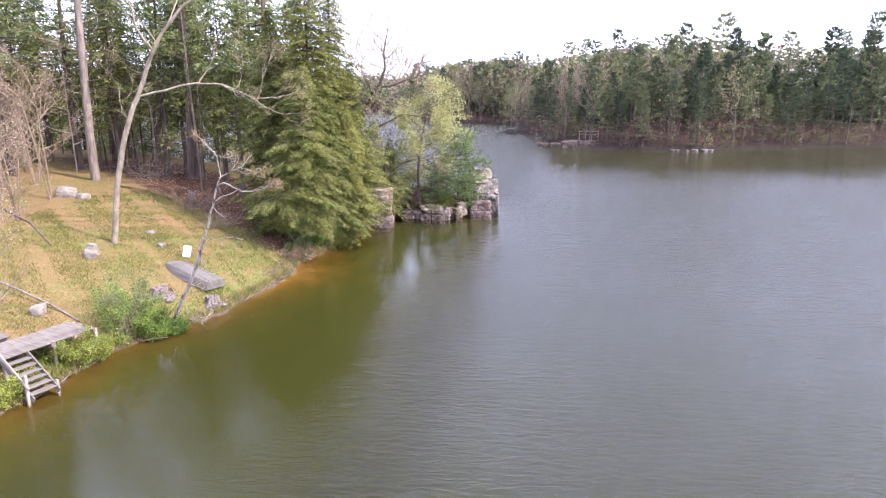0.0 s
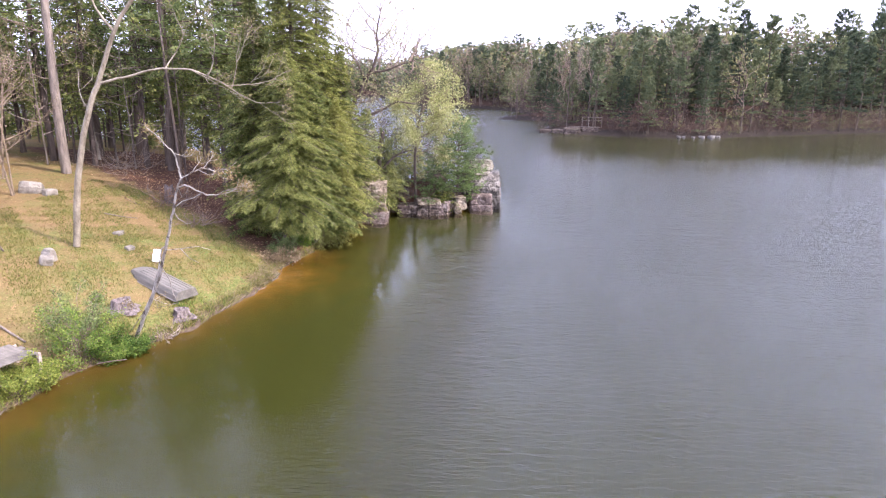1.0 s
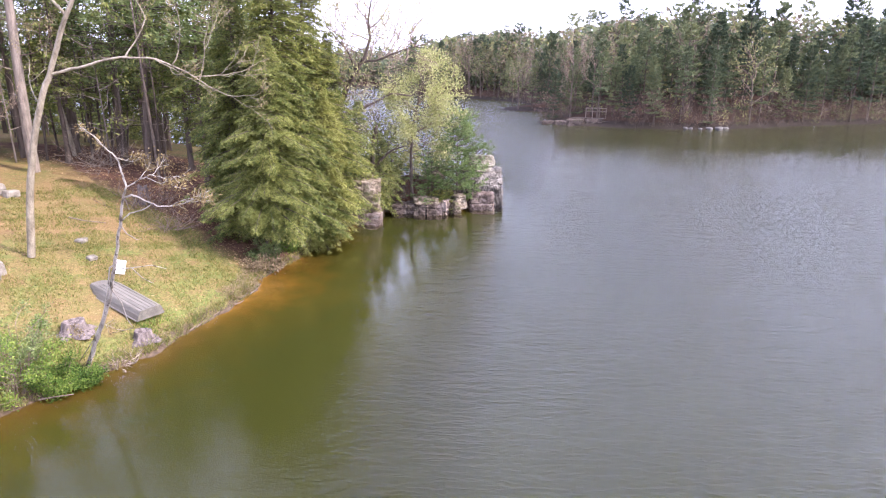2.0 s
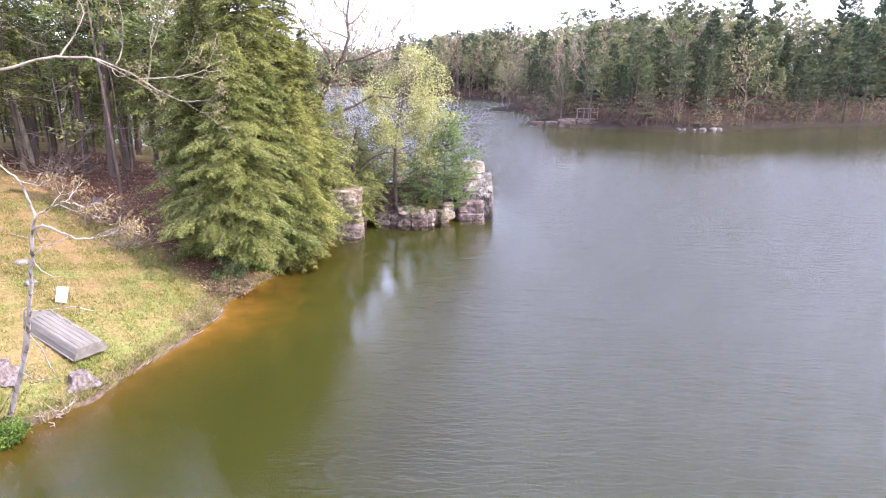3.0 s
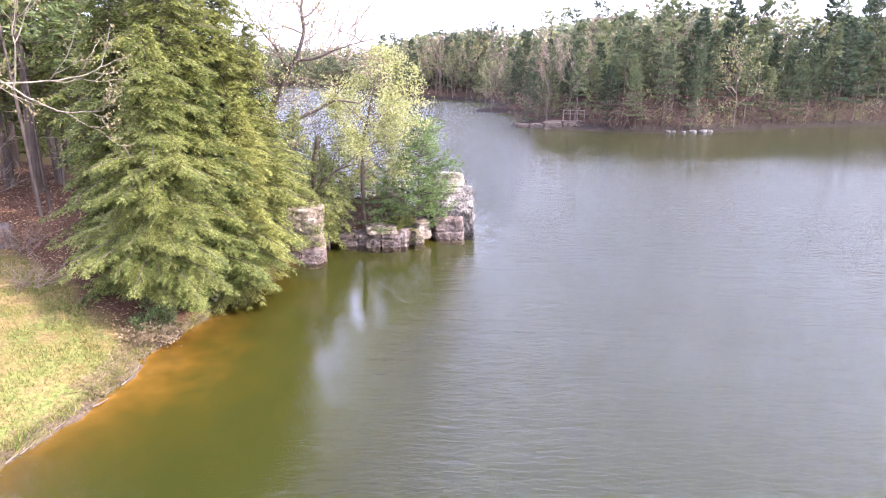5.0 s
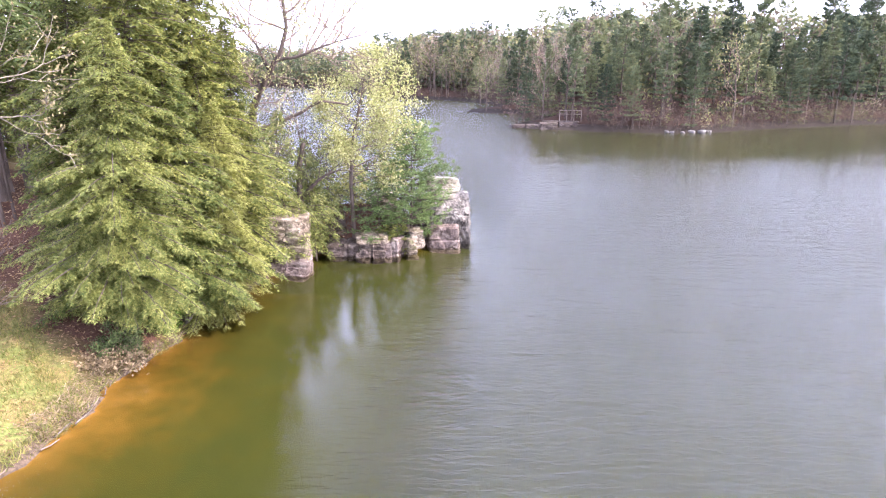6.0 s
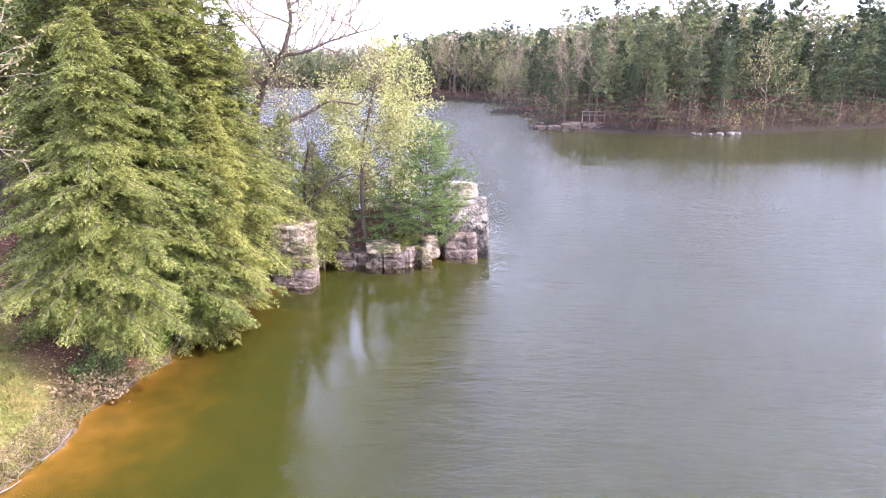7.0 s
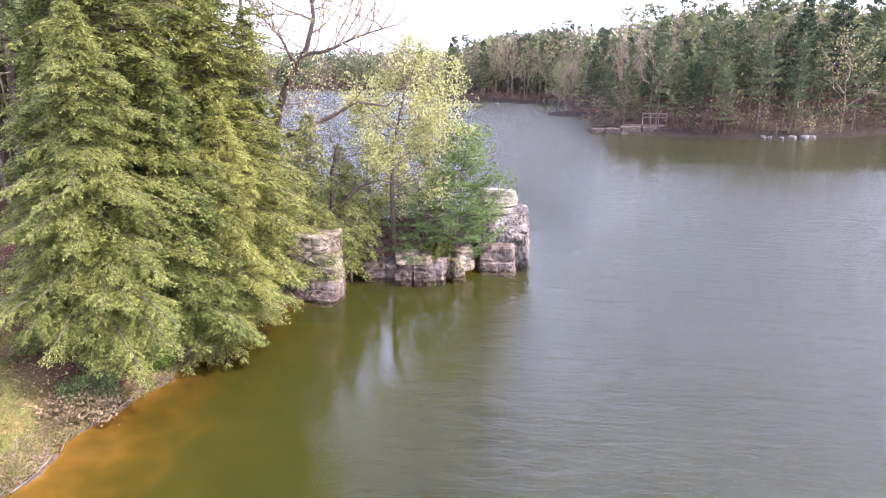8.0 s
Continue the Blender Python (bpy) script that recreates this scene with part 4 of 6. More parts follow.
# ---- trees on the grassy bank ----
B = np.array([-18.5, 32.5, gz(-18.5, 32.5)])
broadleaf("pale_tree", "pale-barked leaning tree with a long level limb and budding twigs", pose(*B), M_PALEBARK, M_PALEBARK, M_TAN, 71,
          [(rel([(-18.5, 32.5, 2.2), (-18.1, 32.5, 5.1), (-17.6, 32.5, 7.2), (-16.9, 32.5, 9.3), (-16.3, 32.5, 10.4), (-15.7, 32.5, 11.9), (-15.0, 32.5, 13.2), (-14.0, 32.5, 14.4), (-12.8, 32.5, 15.4)]), 0.17, 0.06,
            [(0.35, (-0.5, 0.5, 0.8), 1.6), (0.72, (-0.6, 0, 0.8), 2.0), (0.8, (0.3, 0.5, 0.8), 2.4), (1, (0.8, 0, 0.5), 2.4), (1, (0.2, 0.3, 1), 2.2)]),
           (rel([(-16.3, 32.5, 10.2), (-15.0, 32.4, 10.5), (-13.5, 32.3, 10.9), (-11.8, 32.2, 10.9), (-10.4, 32.1, 10.3), (-9.6, 32, 9.8)]), 0.062, 0.02,
            [(0.45, (0.4, 0.3, 0.9), 1.8), (0.6, (0.6, -0.2, -0.4), 1.5), (0.7, (0.6, 0.2, 0.7), 1.6), (0.85, (0.8, 0.4, -0.1), 1.6), (0.9, (0.4, -0.4, 0.7), 1.6), (1, (0.9, 0, -0.4), 1.3)]),
           (rel([(-15.4, 32.5, 12.5), (-16.1, 32.4, 13.5), (-16.4, 32.4, 15)]), 0.07, 0.03, [(1, (-0.2, 0, 1), 2.0), (0.6, (-0.6, 0, 0.8), 1.6)])],
          level=4, per=3, size=0.085, jitter=0.12, spread=0.75, split=2)
B = np.array([-27.6, 47.5, gz(-27.6, 47.5)])
broadleaf("tall_oak", "stout tall trunk with deeply furrowed grey-brown bark", pose(*B), M_GREYBARK, M_TWIG, M_TAN, 73,
          [(rel([(-27.6, 47.5, 2.6), (-27.7, 47.5, 7), (-27.6, 47.5, 12), (-27.5, 47.5, 17), (-27.3, 47.5, 20)]), 0.36, 0.2,
            [(0.45, (1, -0.3, 0.2), 2.5), (0.55, (-1, -0.3, 0.3), 2.4), (0.75, (1, 0, 0.5), 3), (1, (-0.5, 0, 1), 3), (1, (0.6, 0.3, 1), 3)])],
          level=3, per=2, size=0.16, jitter=0.15)
B = np.array([-29.8, 56, gz(-29.8, 56)])
broadleaf("pale_tree", "thin crooked pale-barked tree at the edge of the wood", pose(*B), M_PALEBARK, M_PALEBARK, M_TAN, 75,
          [(rel([(-29.7, 56, 2.6), (-30.2, 56, 6.4), (-30.8, 56, 9), (-30.5, 56, 11), (-29.9, 56, 15.6), (-28.9, 56, 18)]), 0.17, 0.09,
            [(0.5, (0.8, -0.4, 0.4), 2.4), (0.65, (-0.8, -0.2, 0.5), 2.4), (0.85, (0.9, 0, 0.6), 2.6), (1, (0, 0, 1), 2.5)])], level=3, per=1, size=0.15, jitter=0.15)
# the leaning dead sapling at the water's edge
B = np.array([-12.4, 25.6, gz(-12.4, 25.6)])
dead_sapling = broadleaf("dead_sapling", "leaning dead sapling with bleached peeling bark and withered leaves", pose(*B), M_WHITEBARK, M_WHITEBARK, M_WITHER, 77,
          [(rel([(-12.6, 25.75, -0.1), (-11.7, 25.2, 1.5), (-10.95, 24.7, 2.7), (-10.4, 24.3, 3.8), (-9.85, 23.8, 5.0), (-9.4, 23.4, 6.1), (-9.0, 23.05, 7.0), (-8.8, 22.9, 7.3)]), 0.082, 0.026, [(0.16, (-0.6, -0.4, 0.4), 0.6), (0.24, (0.7, -0.3, -0.2), 0.5)]),
           (rel([(-8.8, 22.9, 7.3), (-8.8, 22.7, 7.85), (-8.8, 22.55, 8.2), (-9.0, 22.5, 8.4), (-9.15, 22.35, 8.7)]), 0.03, 0.010, [(0.5, (0.8, 0.2, -0.5), 0.5), (0.8, (-0.6, 0.2, 0.2), 0.35), (1, (-0.5, 0, 0.6), 0.4)]),
           (rel([(-9.0, 23.05, 6.95), (-8.7, 23.0, 7.05), (-8.4, 23.1, 6.85), (-8.05, 23.15, 6.7), (-7.65, 23.15, 6.7), (-7.2, 23.1, 6.85)]), 0.033, 0.012, [(0.75, (0.8, 0.1, 0.35), 0.6), (0.9, (0.9, -0.2, 0.2), 0.6), (1, (0.9, 0, 0.2), 0.6), (1, (0.8, 0.3, 0), 0.5)]),
           (rel([(-8.8, 22.9, 7.3), (-8.3, 22.8, 7.55), (-8.0, 22.7, 7.7), (-7.6, 22.75, 7.6)]), 0.022, 0.008, [(0.3, (0.4, 0.1, 0.6), 0.5), (0.5, (0.5, -0.1, -0.3), 0.5), (0.7, (0.6, 0.2, 0.4), 0.5), (0.9, (0.6, 0, -0.4), 0.5), (1, (0.7, 0.1, 0), 0.5)])],
          level=2, per=4, size=0.12, jitter=0.08, hang=0.9, leaf_width=0.3, split=3, spread=0.8)
for pts, r in (([(-8.98, 23.04, 6.96), (-8.95, 23.19, 6.57), (-8.71, 23.09, 6.83), (-8.63, 23.03, 6.99)], 0.017), ([(-9.39, 23.37, 6.13), (-8.97, 23.24, 6.45), (-8.54, 23.19, 6.58), (-8.26, 23.12, 6.75)], 0.022),
               ([(-9.4, 23.38, 6.09), (-9.28, 23.5, 5.77), (-9.04, 23.59, 5.56), (-8.87, 23.57, 5.6)], 0.020), ([(-10.05, 24.01, 4.47), (-9.47, 23.99, 4.54), (-8.86, 23.94, 4.65), (-8.42, 23.99, 4.52)], 0.018),
               ([(-9.51, 23.99, 4.52), (-9.28, 24.14, 4.14), (-8.98, 24.22, 3.94)], 0.016), ([(-9.92, 23.91, 4.72), (-10.21, 23.99, 4.52), (-10.59, 24.35, 3.59), (-11.14, 24.79, 2.48), (-11.77, 25.16, 1.53), (-12.63, 25.56, 0.5)], 0.028),
               ([(-10.43, 24.31, 3.7), (-10.28, 24.52, 3.17), (-10.31, 24.78, 2.5), (-10.22, 24.94, 2.09), (-11.11, 25.04, 1.83)], 0.022)):
    tb = Tubes(5)
    tb.add(rel(pts), np.linspace(r, r * 0.5, len(pts)))
    part("limb", tb.mesh("limb", M_WHITEBARK), dead_sapling)
# budding shrubs and saplings on the bank
PINKS = [(-26.5, 40, 9.5, M_PINK), (-28.6, 38.2, 8.5, M_PINK), (-22.6, 27.5, 6.0, M_PINK), (-30, 44, 9, M_TAN), (-24.8, 34, 6, M_TAN), (-20.3, 24.6, 4.5, M_TAN), (-33, 40, 9, M_TAN)]
for i, (px, py, hh, lm) in enumerate(PINKS):
    g2 = np.random.default_rng(90 + i)
    stems = []
    for k in range(3):
        a = g2.uniform(0, 6.28)
        w = hh * 0.13
        stems.append(([(0.1 * math.cos(a), 0.1 * math.sin(a), -0.2), (w * 0.5 * math.cos(a), w * 0.5 * math.sin(a), hh * 0.35), (w * math.cos(a), w * math.sin(a), hh * 0.7)], 0.07, 0.03,
                      [(0.3, (math.cos(a + 1), math.sin(a + 1), 0.5), hh * 0.22), (0.5, (math.cos(a - 1.2), math.sin(a - 1.2), 0.5), hh * 0.24), (0.7, (math.cos(a + 2), math.sin(a + 2), 0.6), hh * 0.22),
                       (0.85, (math.cos(a - 2.2), math.sin(a - 2.2), 0.7), hh * 0.22), (1, (math.cos(a), math.sin(a), 1), hh * 0.25)]))
    broadleaf("budding_shrub", "many-stemmed shrub with bare twigs and pinkish buds" if lm is M_PINK else "many-stemmed bare shrub with tan buds", pose(px, py, gz(px, py)), M_PINKTWIG, M_PINKTWIG, lm, 100 + i, stems,
              level=3, per=2, size=0.10, jitter=0.2, group="shrubs on the bank", split=3, many=True)

for i, (px, py, hh) in enumerate(((-24.5, 51.5, 9), (-30.5, 50, 11), (-33, 46, 10), (-27.5, 54.5, 10), (-35.5, 43, 9), (-22.5, 56, 9))):
    g2 = np.random.default_rng(300 + i)
    top = (g2.normal(0, 0.5), g2.normal(0, 0.5), hh)
    ends = [(f, (math.cos(f * 31 + i), math.sin(f * 31 + i), g2.uniform(-0.1, 0.5)), hh * 0.2) for f in np.linspace(0.22, 1, 11)]
    broadleaf("bare_sapling", "thin leafless sapling with pale dead twigs at the wood's edge", pose(px, py, gz(px, py)), M_GREYBARK, M_DEADWOOD, M_TAN, 310 + i,
              [([(0, 0, -0.2), (top[0] * 0.3, top[1] * 0.5, hh * 0.5), top], 0.07, 0.025, ends)], level=3, per=1, size=0.1, jitter=0.15, group="bare saplings at the wood's edge", split=2)

# ---- the far shore ----
TREELINE = np.array([(-60, 15), (-22, 16), (-10, 17), (0, 18.6), (12, 18.4), (20, 19.4), (27, 20.4), (35, 21.8), (45, 22.8), (52, 25.8), (58, 25.6), (64, 24.2), (70, 22.8), (76, 23.2), (82, 27.2), (90, 25.2), (180, 25)])


def top_of(x, y):
    """How high the crowns reach over the lake at a place on the far side: the hills rise towards the back."""
    return 10.7 + (np.interp(x / y * 140.0, TREELINE[:, 0], TREELINE[:, 1]) - 10.7) * y / 140.0


def far_pine(label, height, radius, seed, crown_from, whorls, fans, group="pines on the far shore", dead=3):
    """A white pine seen over water: a dark bole, level limbs in whorls, each with flat fans of needle tufts and gaps between."""
    g = np.random.default_rng(seed)
    bole, limbs = Tubes(5), Tubes(3)
    zs = np.linspace(-0.5, height, 8)
    tx, ty = 0.12 * np.sin(zs * 0.3 + seed), 0.12 * np.cos(zs * 0.25 + seed * 3)
    bole.add(np.stack([tx, ty, zs], -1), height * 0.0115 * (1 - 0.92 * np.clip(zs, 0, None) / height))
    for k in range(dead):
        h, az = height * crown_from * g.uniform(0.35, 1.0), g.uniform(0, 6.28)
        limbs.add([(0, 0, h), (math.cos(az) * 0.8, math.sin(az) * 0.8, h + 0.1), (math.cos(az) * 1.7, math.sin(az) * 1.7, h - 0.1)], [0.04, 0.03, 0.015])
    P, D = [], []
    for w in range(whorls):
        f = crown_from + (1 - crown_from) * ((w + g.uniform(0, 0.5)) / whorls) ** 0.72
        h, rel = height * min(f, 0.985), (f - crown_from) / (1 - crown_from)
        prof = (0.62 + 0.38 * min(1, rel * 2.6)) * max(0.0, 1 - rel) ** 0.62 + 0.10
        for b in range(5):
            if g.random() < 0.22:
                continue
            az = b * 1.2566 + w * 0.9 + g.normal(0, 0.3)
            L = radius * prof * g.uniform(0.4, 1.3)
            rise = g.uniform(-0.05, 0.22) + 0.65 * rel * rel
            out = np.array([math.cos(az), math.sin(az), 0])
            lat = np.array([-math.sin(az), math.cos(az), 0])
            s = np.linspace(0, 1, 3)
            line = np.array([np.interp(h, zs, tx), np.interp(h, zs, ty), h]) + out * (L * s)[:, None] + np.array([0, 0, 1.0]) * (L * rise * s * s)[:, None]
            limbs.add(line, (0.018 + 0.010 * L) * (1 - 0.8 * s))
            m = max(9, int(L * fans * (1 + 1.4 * rel)))
            u = np.sqrt(g.uniform(0.06, 1.0, m))
            off = g.uniform(-1, 1, m) * (0.12 + 0.36 * L * (1.15 - u) * np.clip(u * 2.2, 0, 1))
            c = line[0] + out * (L * u)[:, None] + lat * off[:, None]
            c[:, 2] += L * rise * u * u + g.normal(0.0, 0.07, m)
            P.append(c)
            D.append(out * g.uniform(0.3, 1.0, m)[:, None] + lat * (np.sign(off) * g.uniform(0.1, 0.9, m))[:, None] + np.array([0, 0, 1.0]) * g.uniform(0.0, 0.65, m)[:, None])
    P.append(np.array([[tx[-1], ty[-1], height - 0.7]] * 4) + g.normal(0, 0.1, (4, 3)))
    D.append(np.array([[0.2, 0, 1.0], [-0.2, 0.1, 1], [0, -0.3, 1], [0, 0.3, 1]]))
    P, D = np.concatenate(P), np.concatenate(D)
    n = len(P)
    k = np.repeat(np.arange(n), 2)
    D2 = unit(D[k] + g.normal(0, 0.34, (2 * n, 3)))
    N = unit(g.normal(0, 1.0, (2 * n, 3)))
    ob = thing("far_pine", label, "tree", None, group)
    part("trunk", bole.mesh("trunk", M_BARK), ob)
    tagged(part("branchwork", limbs.mesh("branchwork", M_BARK), ob), kind="stuff")
    tagged(part("crown", needle_mesh("crown", P[k], D2, N, 0.74 * g.uniform(0.6, 1.3, 2 * n), 0.23 * g.uniform(0.6, 1.3, 2 * n), M_FARPINE), ob), kind="stuff")
    return ob, height


def far_broadleaf(label, leaf, height, seed, per, size, twig, spread=0.62):
    """A broad-leaved tree across the water: forked limbs, a rounded uneven crown of fine twigs with buds or new leaves."""
    g = np.random.default_rng(seed)
    ends = [(f, (math.cos(f * 23 + seed), math.sin(f * 23 + seed), 0.5 + f * 0.5), height * (0.30 - 0.10 * f)) for f in np.linspace(0.3, 1, 10)]
    ob = broadleaf("far_tree", label, None, M_BARK, twig, leaf, seed, [([(0, 0, -0.4), (0.2, 0, height * 0.3), (0, 0.3, height * 0.55), (0.3, 0.2, height * 0.78)], 0.22, 0.05, ends)],
                   level=2, per=per, size=size, jitter=0.55, group="broad-leaved trees on the far shore", split=3, leaf_width=0.75, spread=spread)
    return ob, height


far = [far_pine("tall white pine with layered level limbs at the far water's edge", 22 + 1.3 * s, (3.7, 3.3, 4.0, 3.1, 3.6)[s], 120 + s, (0.05, 0.20, 0.10, 0.30, 0.03)[s], (19, 16, 20, 15, 21)[s], 13.0) for s in range(5)]
back = [far_pine("tall white pine deep in the far wood", 22 + 1.2 * s, 4.0, 130 + s, (0.2, 0.3, 0.1)[s], 14, 6.5, dead=1) for s in range(3)]
bare = [far_broadleaf("broad-leaved tree in pale spring green on the far bank", M_FARLIME, 17, 150, 3, 0.38, M_TWIG),
        far_broadleaf("leafless grey-brown tree with tan buds on the far bank", M_FARBUD, 18, 151, 3, 0.33, M_TWIG),
        far_broadleaf("tree in yellowish new leaf on the far bank", M_FARLIME, 16, 152, 3, 0.38, M_TWIG),
        far_broadleaf("bare many-branched tree with reddish twigs on the far bank", M_FARTWIG, 17, 153, 3, 0.31, M_TWIG),
        far_broadleaf("grey budding tree with a fine twiggy crown on the far bank", M_FARBUD, 19, 154, 3, 0.33, M_TWIG, 0.5)]
brush = []
for s, (lm, lab) in enumerate(((M_FARTWIG, "tangled bare shrub with brown twigs on the far bank"), (M_FARLIME, "low green shrub on the far bank"), (M_FARTWIG, "reddish budding shrub on the far bank"), (M_FARBUD, "grey budding shrub on the far bank"))):
    stems = [([(0, 0, -0.3), (0.7 * math.cos(a), 0.7 * math.sin(a), 1.3), (1.3 * math.cos(a), 1.3 * math.sin(a), 2.6)], 0.035, 0.015,
              [(0.4, (math.cos(a + 1), math.sin(a + 1), 0.4), 1.5), (1, (math.cos(a), math.sin(a), 1), 1.3)]) for a in (0.3, 2.4, 4.4)]
    brush.append((broadleaf("far_shrub", lab, None, M_BARK, M_BARK, lm, 170 + s, stems, level=2, per=3, size=0.28, jitter=0.4, group="shrubs on the far bank", split=1, many=True), 3.6))
g = np.random.default_rng(161)
placed, masters = [], set()


def settle(pair, px, py, pz, sc):
    """The first of a kind stands where it is first wanted; the rest are copies of it."""
    m = pose(px, py, pz, g.normal(0, 1.5), g.normal(0, 1.5), g.uniform(0, 360)) @ Matrix.Scale(sc, 4)
    if pair[0].name in masters:
        copy_thing(pair[0], m)
    else:
        masters.add(pair[0].name)
        pair[0].matrix_basis = m


def plant(count, box_x, box_y, d_range, room, pick, scale, to_top=True):
    """Scatter trees over a stretch of the bank, apart from one another; their crowns reach towards the tree line."""
    n = 0
    xs, ys = g.uniform(*box_x, count * 40), g.uniform(*box_y, count * 40)
    ds = shore_distance(xs, ys)
    ok = (ds > d_range[0]) & (ds < d_range[1])
    xs, ys = xs[ok], ys[ok]
    zs = ground_z(xs, ys)
    for px, py, pz in zip(xs, ys, zs):
        if n >= count:
            break
        if any((px - a) ** 2 + (py - b) ** 2 < room * room for a, b in placed):
            continue
        if not to_top and 19.5 < px < 31.5 and py < 136.5:        # the landing stays clear
            continue
        placed.append((px, py))
        n += 1
        pair = pick()
        pz = max(pz, 0.1) - 0.2
        sc = (top_of(px, py) - pz) / pair[1] * g.uniform(*scale) * (0.88 if pair in bare else 1.0) if to_top else g.uniform(*scale)
        settle(pair, px, py, pz, sc)


def choose(share, conifers):
    return lambda: conifers[int(g.integers(0, len(conifers)))] if g.random() < share else bare[int(g.integers(0, len(bare)))]


plant(44, (30, 112), (126, 172), (1.0, 8), 4.2, choose(0.93, far), (0.66, 1.0))
plant(13, (15, 36), (128, 150), (1.5, 9), 3.2, choose(0.8, far), (0.70, 0.98))
plant(22, (12, 34), (150, 185), (1.0, 10), 3.2, choose(0.45, far), (0.6, 0.98))
plant(44, (20, 120), (134, 190), (8, 20), 4.4, choose(0.78, far), (0.82, 1.0))
plant(20, (112, 175), (150, 195), (2.0, 15), 4.2, choose(0.8, back), (0.8, 1.0))
plant(46, (20, 175), (140, 225), (18, 36), 4.4, choose(0.6, back), (0.85, 1.0))
plant(50, (-25, 45), (180, 270), (1.5, 12), 3.6, choose(0.35, far), (0.72, 1.0))
plant(32, (-25, 60), (185, 310), (10, 28), 4.0, choose(0.3, back), (0.88, 1.02))
plant(30, (-185, 10), (275, 410), (1.5, 12), 5, choose(0.4, back), (0.6, 0.85), False)
plant(22, (-245, -60), (95, 340), (1.5, 12), 5, choose(0.4, back), (0.6, 0.85), False)
placed.clear()
thickets = lambda: brush[(0, 0, 1, 2, 3, 2)[int(g.integers(0, 6))]]
plant(120, (14, 120), (126, 172), (0.2, 5.0), 1.4, thickets, (0.7, 1.5), False)
plant(90, (14, 112), (125, 160), (0.1, 1.6), 0.8, thickets, (0.3, 0.65), False)
plant(40, (-25, 28), (140, 262), (-0.3, 6), 1.8, thickets, (0.7, 1.4), False)
plant(20, (-170, -10), (300, 375), (0.5, 8), 3.0, thickets, (1.0, 1.8), False)


def far_woods(label, mat, count, zones, seed, conifers, size):
    """Distant woods: many crowns of loose leaf clumps on the hills, uncounted."""
    g2 = np.random.default_rng(seed)
    P, D = [], []
    for bx, by, (d0, d1), share, low in zones:
        n = int(count * share)
        x, y = g2.uniform(*bx, n * 8), g2.uniform(*by, n * 8)
        d = shore_distance(x, y)
        ok = np.flatnonzero((d > d0) & (d < d1))[:n]
        z = ground_z(x[ok], y[ok])
        for cx, cy, cz in zip(x[ok], y[ok], z):
            h = g2.uniform(9, 15) if low else min(20.0, float(top_of(cx, cy)) - cz) * g2.uniform(0.78, 0.98)
            m = 84
            a, f = g2.uniform(0, 6.283, m), g2.uniform(0.0, 1.0, m)
            r = (3.4 * (1.02 - f) ** 0.7 if conifers else 3.9 * np.sqrt(np.clip(1 - (1.75 * f - 0.85) ** 2, 0.02, 1))) * g2.uniform(0.5, 1.1, m)
            P.append(np.stack([cx + r * np.cos(a), cy + r * np.sin(a), cz + h * f], -1))
            D.append(np.stack([np.cos(a), np.sin(a), g2.normal(0.0 if conifers else 0.5, 0.4, m)], -1))
    P, D = np.concatenate(P), np.concatenate(D)
    n = len(P)
    N = unit(g2.normal(0, 0.6, (n, 3)) + np.array([0, 0, 0.7]))
    me = needle_mesh("far_woods", P, D, N, size * g2.uniform(0.6, 1.4, n), size * 0.6 * g2.uniform(0.6, 1.4, n), mat)
    return tagged(new("far_woods", me), label, "woods", kind="stuff")


ZONES = [((20, 190), (136, 240), (22, 56), 0.26, False), ((-25, 75), (185, 320), (12, 50), 0.24, False), ((-190, 15), (280, 420), (1.5, 70), 0.5, True), ((-260, -60), (95, 345), (1.5, 35), 0.2, True)]
far_woods("dark green conifers of the distant wooded hills", M_FARPINE, 700, ZONES, 181, True, 1.9)
far_woods("budding brown-grey broad-leaved woods on the distant hills", M_FARBUD, 640, ZONES, 182, False, 1.3)
far_woods("pale spring-green broad-leaved woods on the distant hills", M_FARLIME, 360, ZONES, 183, False, 1.3)

# ---- rocks of the point ----


